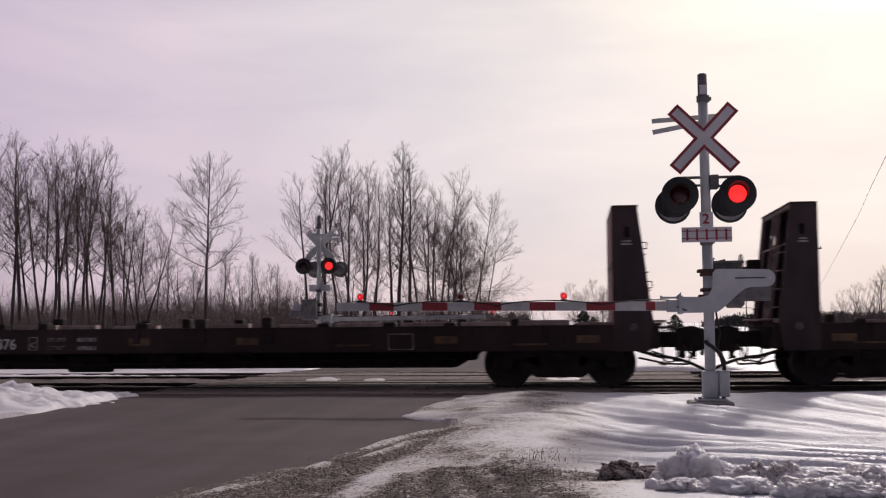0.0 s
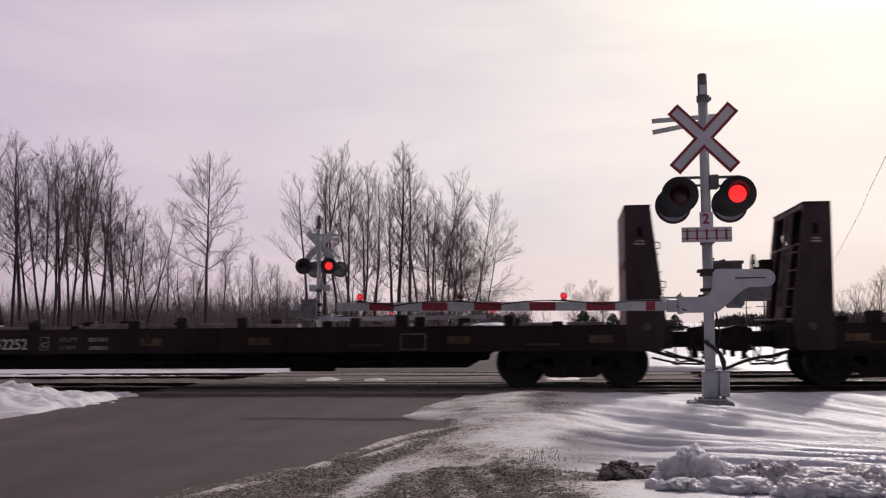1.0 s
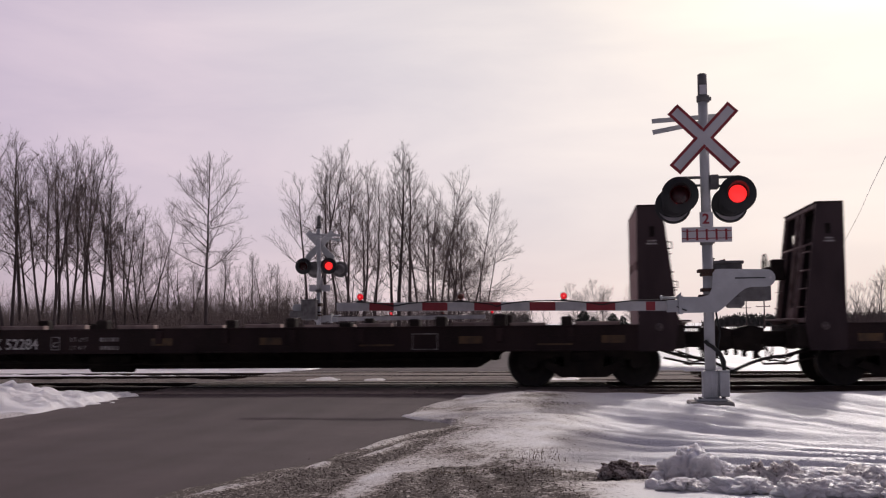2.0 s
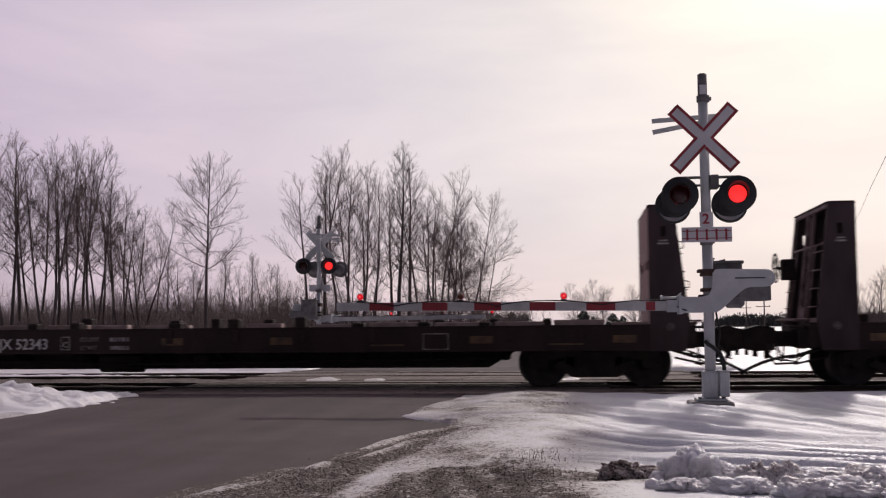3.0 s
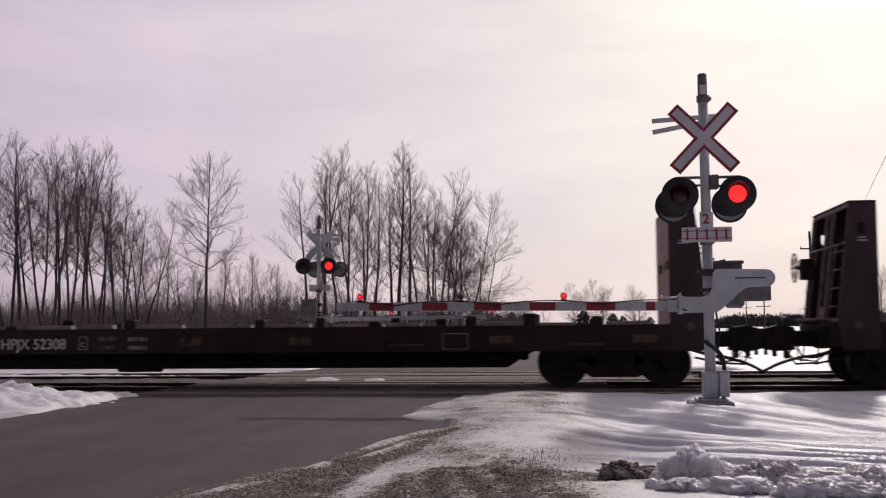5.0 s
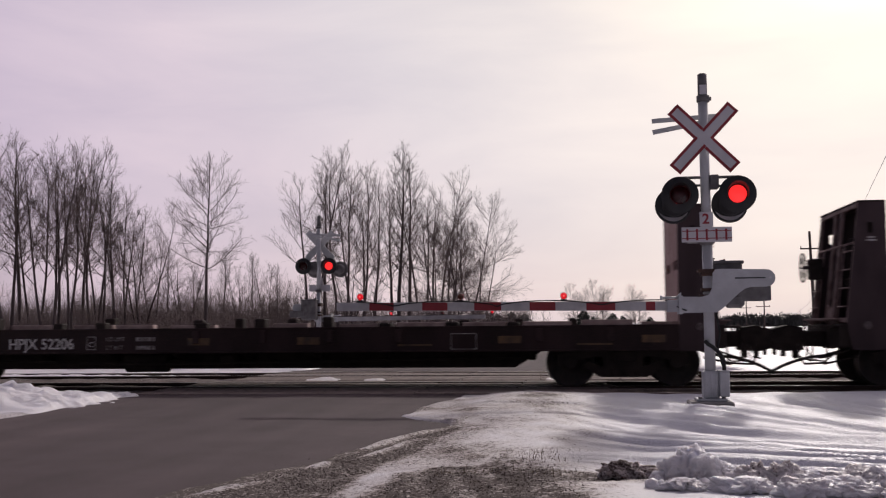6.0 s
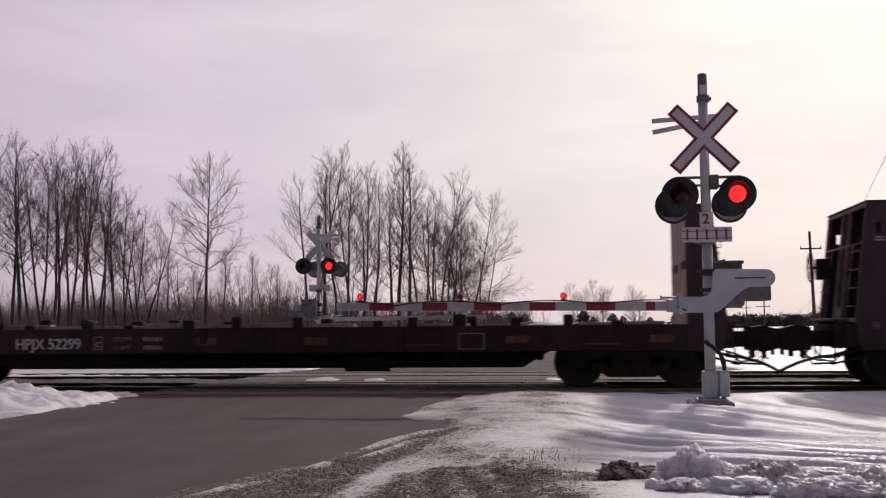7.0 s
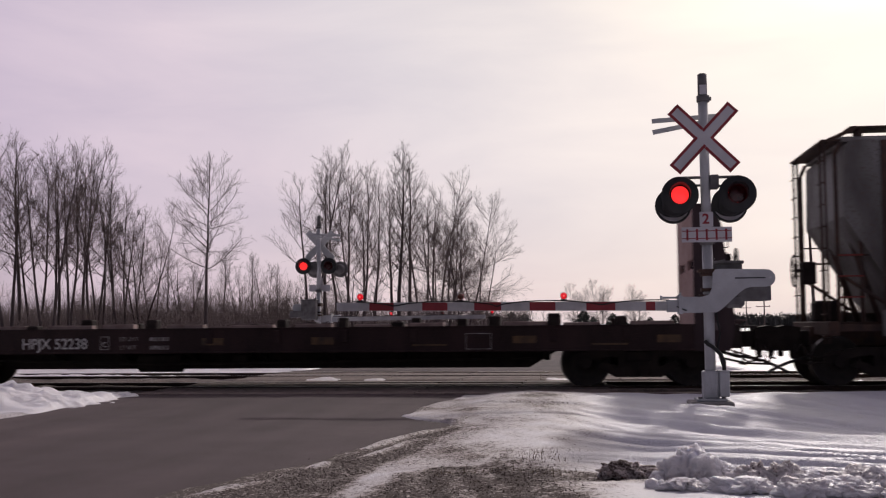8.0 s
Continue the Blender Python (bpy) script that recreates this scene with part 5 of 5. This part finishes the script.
    for i in range(0, n, 3):
        tube(b, c, ring[i], 0.011, 0.011, 6)
    tube(b, c, c + Vector((0.3, 0, 0)), 0.03, 0.03, 8)
    box(b, c.x + 0.12, c.x + 0.36, c.y - 0.16, c.y + 0.16, c.z - 0.25, c.z + 0.15, 0.02)
    part("brake_wheel", b, M_UNDER, car)
    b = B()
    box(b, c.x + 0.3, c.x + 0.75, c.y - 0.2, c.y + 0.2, c.z - 0.95, c.z - 0.55, 0.05)
    part("brake_cylinder", b, M_UNDER, car)
    b = B()
    for x in (3.4, 7.3, 11.2):
        prism(b, [(x - 1.0, 1.25), (x + 1.0, 1.25), (x + 0.3, 0.4), (x - 0.3, 0.4)], "y", -1.1, 1.1)
    part("outlet_hopper", b, M_HOPPER, car)
    make_truck(car, 0.86)
    make_truck(car, LEN - 0.86)
    coupler_parts(car, -0.08, -1, 0.8)
    coupler_parts(car, LEN + 0.08, 1, 0.8)
    return car


HOPPER = hopper_car()


# ---- bare trees ----
def branch_ring(verts, faces, pts, radii, n):
    """A tapering limb along pts."""
    k = len(verts)
    for i, (p, r) in enumerate(zip(pts, radii)):
        d = (pts[min(i + 1, len(pts) - 1)] - pts[max(i - 1, 0)])
        u = d.orthogonal().normalized()
        v = d.normalized().cross(u)
        for j in range(n):
            a = 2 * math.pi * j / n
            verts.append(tuple(p + (u * math.cos(a) + v * math.sin(a)) * r))
    for i in range(len(pts) - 1):
        for j in range(n):
            faces.append((k + i * n + j, k + i * n + (j + 1) % n, k + (i + 1) * n + (j + 1) % n, k + (i + 1) * n + j))


def limb_path(rng, p, d, length, segs, wander, lift):
    pts, d = [p], d.normalized()
    for _ in range(segs):
        d = (d + Vector((rng.gauss(0, wander), rng.gauss(0, wander), rng.gauss(0, wander) + lift))).normalized()
        pts.append(pts[-1] + d * (length / segs))
    return pts


def any_way(rng):
    """A random direction."""
    while True:
        v = Vector((rng.uniform(-1, 1), rng.uniform(-1, 1), rng.uniform(-1, 1)))
        if 0.1 < v.length < 1:
            return v.normalized()


def grow_tree(seed, h, stems, lean, start, spread, angle, limbs, crook=0.03):
    """Meshes of the trunk and of the bare crown of a tree h metres high; angle: how steeply the low limbs rise."""
    rng = random.Random(seed)
    tv, tf, cv, cf = [], [], [], []

    def limb(p, d, ln, r, level):
        segs, wander, lift, sides = ((7, 0.06, 0.055, 4), (4, 0.08, 0.05, 3), (2, 0.09, 0.04, 3))[level - 1]
        pts = limb_path(rng, p, d, ln, segs, wander, lift)
        tip = (0.008, 0.005, 0.0036)[level - 1]
        branch_ring(cv, cf, pts, [r + (tip - r) * (i / segs) ** 0.8 for i in range(segs + 1)], sides)
        if level == 3:
            return
        count = max(4, int(ln * (4.3, 7.0)[level - 1]))
        for m in range(count):
            q = 0.15 + 0.84 * (m + rng.random()) / count
            f = q * segs
            j = min(int(f), segs - 1)
            along_d = (pts[j + 1] - pts[j]).normalized()
            w = any_way(rng)
            w = (w - along_d * w.dot(along_d) + Vector((0, 0, 0.15))).normalized()
            a = radians(rng.uniform(24, 50))
            limb(pts[j].lerp(pts[j + 1], f - j), along_d * math.cos(a) + w * math.sin(a), (ln * (1 - 0.62 * q) * rng.uniform(0.3, 0.6) + 0.14), max(tip * 0.8, r * 0.5 * (1 - 0.6 * q)), level + 1)

    for st in range(stems):
        a0 = rng.uniform(-0.4, 0.4) + st * 6.28 / stems
        tilt = lean * rng.uniform(0.7, 1.2)
        d = Vector((tilt * math.cos(a0), tilt * math.sin(a0), 1))
        hh = h * rng.uniform(0.80, 0.97) if st else h
        base = Vector((0.16 * math.cos(a0), 0.16 * math.sin(a0), -0.2)) if stems > 1 else Vector((0, 0, -0.2))
        segs = 18
        pts = limb_path(rng, base, d, hh, segs, crook, 0.012 + 0.10 * lean)
        r0 = 0.0118 * h * rng.uniform(0.85, 1.1) * (1.0 if stems == 1 else 0.68)
        rad = [0.009 + r0 * (1 - i / segs) ** 0.85 for i in range(segs + 1)]
        branch_ring(tv, tf, pts, rad, 7)
        az = rng.uniform(0, 6.28)
        for i in range(limbs):
            k = start + (0.99 - start) * ((i + 0.8 * rng.random()) / limbs) ** 0.92
            f = k * segs
            j = min(int(f), segs - 1)
            az += 2.4 + rng.uniform(-0.5, 0.5)
            u = (k - start) / (1 - start)
            el = radians(angle + (58 - angle) * u + rng.gauss(0, 9))
            ln = hh * spread * (0.8 + 0.7 * u) * (1 - u) ** 0.6 * rng.uniform(0.6, 1.15) + 0.4
            limb(pts[j].lerp(pts[j + 1], f - j), Vector((math.cos(az) * math.cos(el), math.sin(az) * math.cos(el), math.sin(el))), ln, min(0.045, max(0.011, rad[j] * 0.45)), 1)
    k = h / max(v[2] for v in cv + tv)
    return mesh_from("trunk", [tuple(c * k for c in v) for v in tv], tf), mesh_from("crown", [tuple(c * k for c in v) for v in cv], cf)


def make_trees():
    kinds = []
    # lone straight tree, steep many-stemmed, broad fan, slender, open and forked, small bushy, dense vase
    for q in ((11, 1, 0.0, 0.42, 0.30, 16, 32), (12, 2, 0.14, 0.34, 0.25, 38, 18), (13, 3, 0.30, 0.14, 0.40, 5, 25), (14, 1, 0.0, 0.34, 0.15, 44, 32), (15, 2, 0.08, 0.46, 0.27, 26, 15), (16, 3, 0.24, 0.16, 0.34, 14, 13), (17, 2, 0.07, 0.34, 0.26, 36, 20)):
        kinds.append(grow_tree(q[0], 10.0, *q[1:]))
    for t, c in kinds:
        t.materials.append(M_BARK)
        c.materials.append(M_TWIG)
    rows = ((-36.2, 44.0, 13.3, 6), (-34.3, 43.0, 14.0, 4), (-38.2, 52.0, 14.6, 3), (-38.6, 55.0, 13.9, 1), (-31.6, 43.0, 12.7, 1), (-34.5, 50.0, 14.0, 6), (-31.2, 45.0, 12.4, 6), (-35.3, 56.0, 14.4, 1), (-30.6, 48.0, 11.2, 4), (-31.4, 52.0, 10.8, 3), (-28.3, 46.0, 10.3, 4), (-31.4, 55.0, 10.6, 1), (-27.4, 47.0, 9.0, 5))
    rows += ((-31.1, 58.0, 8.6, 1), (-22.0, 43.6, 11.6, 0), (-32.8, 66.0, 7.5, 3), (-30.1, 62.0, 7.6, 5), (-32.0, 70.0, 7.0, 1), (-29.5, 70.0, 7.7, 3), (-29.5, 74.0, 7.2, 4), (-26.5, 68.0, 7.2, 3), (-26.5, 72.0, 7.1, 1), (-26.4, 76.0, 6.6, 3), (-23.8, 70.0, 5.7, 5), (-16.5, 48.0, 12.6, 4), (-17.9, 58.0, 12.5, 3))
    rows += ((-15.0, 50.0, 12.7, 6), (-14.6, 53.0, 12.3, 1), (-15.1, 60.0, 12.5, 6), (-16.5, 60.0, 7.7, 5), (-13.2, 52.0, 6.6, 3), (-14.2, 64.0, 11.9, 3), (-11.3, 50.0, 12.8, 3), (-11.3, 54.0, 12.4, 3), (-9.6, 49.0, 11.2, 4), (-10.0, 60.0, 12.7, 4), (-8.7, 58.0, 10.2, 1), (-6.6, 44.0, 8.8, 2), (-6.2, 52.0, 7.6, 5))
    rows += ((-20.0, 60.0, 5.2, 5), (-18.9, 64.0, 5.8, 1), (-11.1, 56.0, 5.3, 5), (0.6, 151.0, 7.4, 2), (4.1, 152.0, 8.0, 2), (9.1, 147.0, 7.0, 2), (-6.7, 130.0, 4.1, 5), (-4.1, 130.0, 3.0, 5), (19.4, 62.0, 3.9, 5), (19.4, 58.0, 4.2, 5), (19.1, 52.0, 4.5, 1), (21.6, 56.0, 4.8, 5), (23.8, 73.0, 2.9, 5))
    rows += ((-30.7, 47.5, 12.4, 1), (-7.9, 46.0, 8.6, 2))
    rng = random.Random(12)
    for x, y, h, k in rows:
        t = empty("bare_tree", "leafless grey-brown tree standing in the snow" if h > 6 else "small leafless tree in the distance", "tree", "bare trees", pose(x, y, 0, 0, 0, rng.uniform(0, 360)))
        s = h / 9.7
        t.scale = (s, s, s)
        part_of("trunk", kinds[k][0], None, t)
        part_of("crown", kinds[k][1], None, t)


def thicket(name, label, area, count, lo, hi, seed, material=M_BRUSH):
    """Brush of thin stems, each with a few side twigs."""
    rng = random.Random(seed)
    v, f = [], []
    for _ in range(count):
        x, y = rng.uniform(area[0], area[1]), rng.uniform(area[2], area[3])
        h = rng.uniform(lo, hi) * (0.75 + 0.5 * nz(x * 0.25, y * 0.25, seed))
        st = limb_path(rng, Vector((x, y, -0.1)), Vector((rng.gauss(0, 0.18), rng.gauss(0, 0.18), 1)), h, 4, 0.10, 0.02)
        branch_ring(v, f, st, [0.02, 0.016, 0.012, 0.008, 0.005], 3)
        for _ in range(9):
            k = rng.uniform(0.25, 1) * 3.99
            j = int(k)
            p = st[j].lerp(st[j + 1], k - j)
            tw = limb_path(rng, p, Vector((rng.gauss(0, 0.6), rng.gauss(0, 0.6), 0.9)), h * rng.uniform(0.12, 0.35), 2, 0.15, 0.05)
            branch_ring(v, f, tw, (0.010, 0.007, 0.004), 3)
    tagged(part_of(name, mesh_from(name, v, f), material), label, "brush", kind="stuff")


def conifer(x, y, h, seed):
    rng = random.Random(seed)
    t = empty("spruce_tree", "small dark evergreen in the distance", "tree", "evergreens", pose(x, y, 0))
    b = B()
    tube(b, (0, 0, -0.1), (0, 0, h * 0.9), 0.09, 0.02, 7)
    part("trunk", b, M_BARK, t)
    v, f = [], []
    for i in range(260):
        k = (i + rng.random()) / 260
        z = h * (0.06 + 0.92 * k)
        r = 0.62 * h * (1 - k) ** 0.6 * rng.uniform(0.45, 1.1) + 0.05
        a = rng.uniform(0, 6.28)
        c, s = math.cos(a), math.sin(a)
        w = 0.10 * h * rng.uniform(0.5, 1.0) * (1.1 - k)
        j = len(v)
        v += [(0, 0, z + 0.06 * h), (r * c - w * s, r * s + w * c, z - 0.03 * h), (r * c * 1.15, r * s * 1.15, z - 0.01 * h), (r * c + w * s, r * s - w * c, z - 0.03 * h), (r * c * 0.6, r * s * 0.6, z - 0.08 * h)]
        f += [(j, j + 1, j + 2), (j, j + 2, j + 3), (j + 1, j + 4, j + 2), (j + 2, j + 4, j + 3)]
    part_of("crown", mesh_from("crown", v, f, False), M_NEEDLE, t)


def far_woods():
    """A long low belt of evergreens on the skyline."""
    rng = random.Random(31)
    v, f = [], []
    for _ in range(900):
        x = rng.uniform(33, 150)
        y = 255 - 0.28 * max(0, x - 30) + rng.uniform(-8, 14)
        h = (1.6 + 1.9 * hump(x, 33, 42)) * rng.uniform(0.7, 1.1) * (0.9 + 0.25 * nz(x * 0.12, 3.0)) + 0.3
        for _ in range(14):
            cx, cy, cz = x + rng.gauss(0, 0.7), y + rng.gauss(0, 0.7), h * rng.uniform(0.05, 0.95)
            s = 0.55 * (1.2 - cz / h)
            j = len(v)
            for dx, dy, dz in ((s, 0, -s), (-s * 0.5, s * 0.8, -s), (-s * 0.5, -s * 0.8, -s), (0, 0, s * 1.5)):
                v.append((cx + dx * rng.uniform(0.6, 1.4), cy + dy * rng.uniform(0.6, 1.4), cz + dz * rng.uniform(0.6, 1.3)))
            f += [(j, j + 1, j + 3), (j + 1, j + 2, j + 3), (j + 2, j, j + 3)]
    tagged(part_of("far_woods", mesh_from("far_woods", v, f, False), M_FARWOOD), "dark belt of woods along the skyline", "woods", kind="stuff")


def utility_pole(x, y, h, arm, turn, wide=True):
    p = empty("utility_pole", "weathered wooden utility pole with a crossarm", "utility pole", "utility poles", pose(x, y, 0, 0, 0, turn))
    b = B()
    tube(b, (0, 0, -0.3), (-0.25 if wide else 0, 0, h), 0.16, 0.10, 10)
    part("pole", b, M_POLE, p)
    b = B()
    box(b, -arm / 2 - 0.2, arm / 2 - 0.2, -0.17, -0.07, h - 1.5, h - 1.38, 0.01)
    part("crossarm", b, M_POLE, p)
    for k in (-0.46, 0.46):
        b = B()
        tube(b, (arm * k - 0.2, -0.12, h - 1.38), (arm * k - 0.2, -0.12, h - 1.22), 0.05, 0.035, 8)
        part("insulator", b, M_ALU_DK, p)
    return p


def overhead_wire(name, pts, r):
    b = B()
    fine = []
    P = [Vector(p) for p in pts]
    for i in range(len(P) - 1):
        p0, p1, p2, p3 = P[max(i - 1, 0)], P[i], P[i + 1], P[min(i + 2, len(P) - 1)]
        for k in range(6):
            t = k / 6
            fine.append(0.5 * ((2 * p1) + (p2 - p0) * t + (2 * p0 - 5 * p1 + 4 * p2 - p3) * t * t + (3 * p1 - p0 - 3 * p2 + p3) * t ** 3))
    fine.append(P[-1])
    polyline(b, fine, r, 5)
    tagged(part(name, b, M_WIRE), "thin overhead wire sagging between poles", "wire")


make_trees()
thicket("dead_brush", "tangle of leafless brush under the trees", (-54, -19, 62, 88), 2000, 2.0, 5.4, 5)
thicket("dead_brush", "dense leafless undergrowth between the trees", (-40, -20, 54, 70), 1100, 1.8, 4.6, 25)
thicket("far_brush", "hazy belt of leafless woods far behind", (-105, -6, 118, 150), 2600, 3.0, 5.5, 15)
thicket("dead_brush", "leafless brush at the foot of the trees", (-19, -4, 56, 74), 900, 1.0, 3.4, 6)
thicket("dead_brush", "dark leafless saplings under the tall trees", (-44, -21, 45, 60), 2000, 1.0, 3.6, 35, M_TWIG)
thicket("dead_brush", "dark leafless saplings at the wood's edge", (-20, -5, 50, 64), 520, 0.7, 2.6, 36, M_TWIG)
thicket("dead_brush", "leafless roadside brush in the snow", (19.5, 31, 56, 80), 800, 1.0, 3.6, 7, M_TWIG)
thicket("dead_brush", "thin leafless brush in the field", (-8, 20, 95, 125), 320, 0.6, 1.7, 8)
for i, (x, y, h) in enumerate(((-6.9, 100.0, 2.5), (-6.0, 110.1, 2.3), (0.9, 106.0, 2.6), (4.4, 111.4, 2.3), (2.3, 121.3, 2.0), (-8.8, 104.8, 2.3), (9.4, 122.1, 1.9), (12.6, 122.5, 2.2), (-9.8, 109.7, 2.2), (5.6, 113.0, 2.0))):
    conifer(x, y, h, i)
far_woods()
utility_pole(19.45, 72.8, 8.5, 1.7, 0)
utility_pole(32.4, 175.3, 5.2, 2.4, 0, False)
utility_pole(35.5, 216.1, 5.5, 2.4, 0, False)
utility_pole(8.28, 7.62, 7.41, 0.4, 0, False)
overhead_wire("overhead_wire", [(8.08, 7.52, 6.11), (9.44, 13.73, 6.27), (12.0, 26.14, 6.4), (14.61, 39.59, 6.16), (17.77, 64.4, 3.17), (20.58, 82.96, 2.35), (24.32, 108.67, 1.97), (32.42, 175.2, 2.76)], 0.012)


# ---- what moves ----
# moments at which the light changes over to one side and to the other
TO_RIGHT = (0.85, 1.87, 2.87, 3.91, 4.93, 5.95, 6.96, 8.045)
TO_LEFT = (0.36, 1.41, 2.43, 3.45, 4.45, 5.50, 6.56, 7.56)


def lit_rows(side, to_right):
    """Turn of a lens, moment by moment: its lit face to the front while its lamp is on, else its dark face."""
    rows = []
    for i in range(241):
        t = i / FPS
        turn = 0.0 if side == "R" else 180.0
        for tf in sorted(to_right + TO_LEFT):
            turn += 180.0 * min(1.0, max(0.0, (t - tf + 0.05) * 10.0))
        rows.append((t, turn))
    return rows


def motions():
    times = [i * 0.5 for i in range(17)]
    for car, x0 in FLAT_CARS:
        walk(car, [(t, pose(x0 - gone(t), TRACKS[0], 0)) for t in times])
    walk(HOPPER, [(t, pose(4.47 + gone(8.0) - gone(t), TRACKS[0], 0)) for t in times])
    every = [i / FPS for i in range(241)]
    for car in [c for c, x in FLAT_CARS] + [HOPPER]:
        for w in car.children_recursive:
            if w.name.startswith("wheelset"):
                x, z = w.location.x, w.location.z
                walk(w, [(t, Matrix.Translation((x, 0, z)) @ Matrix.Rotation(-gone(t) / WHEEL_R, 4, "Y")) for t in every])
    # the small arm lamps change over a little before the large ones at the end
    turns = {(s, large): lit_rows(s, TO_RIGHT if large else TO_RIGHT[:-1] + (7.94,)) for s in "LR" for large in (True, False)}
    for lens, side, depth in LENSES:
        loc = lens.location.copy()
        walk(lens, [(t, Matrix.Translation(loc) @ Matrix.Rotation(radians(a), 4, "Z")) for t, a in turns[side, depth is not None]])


motions()
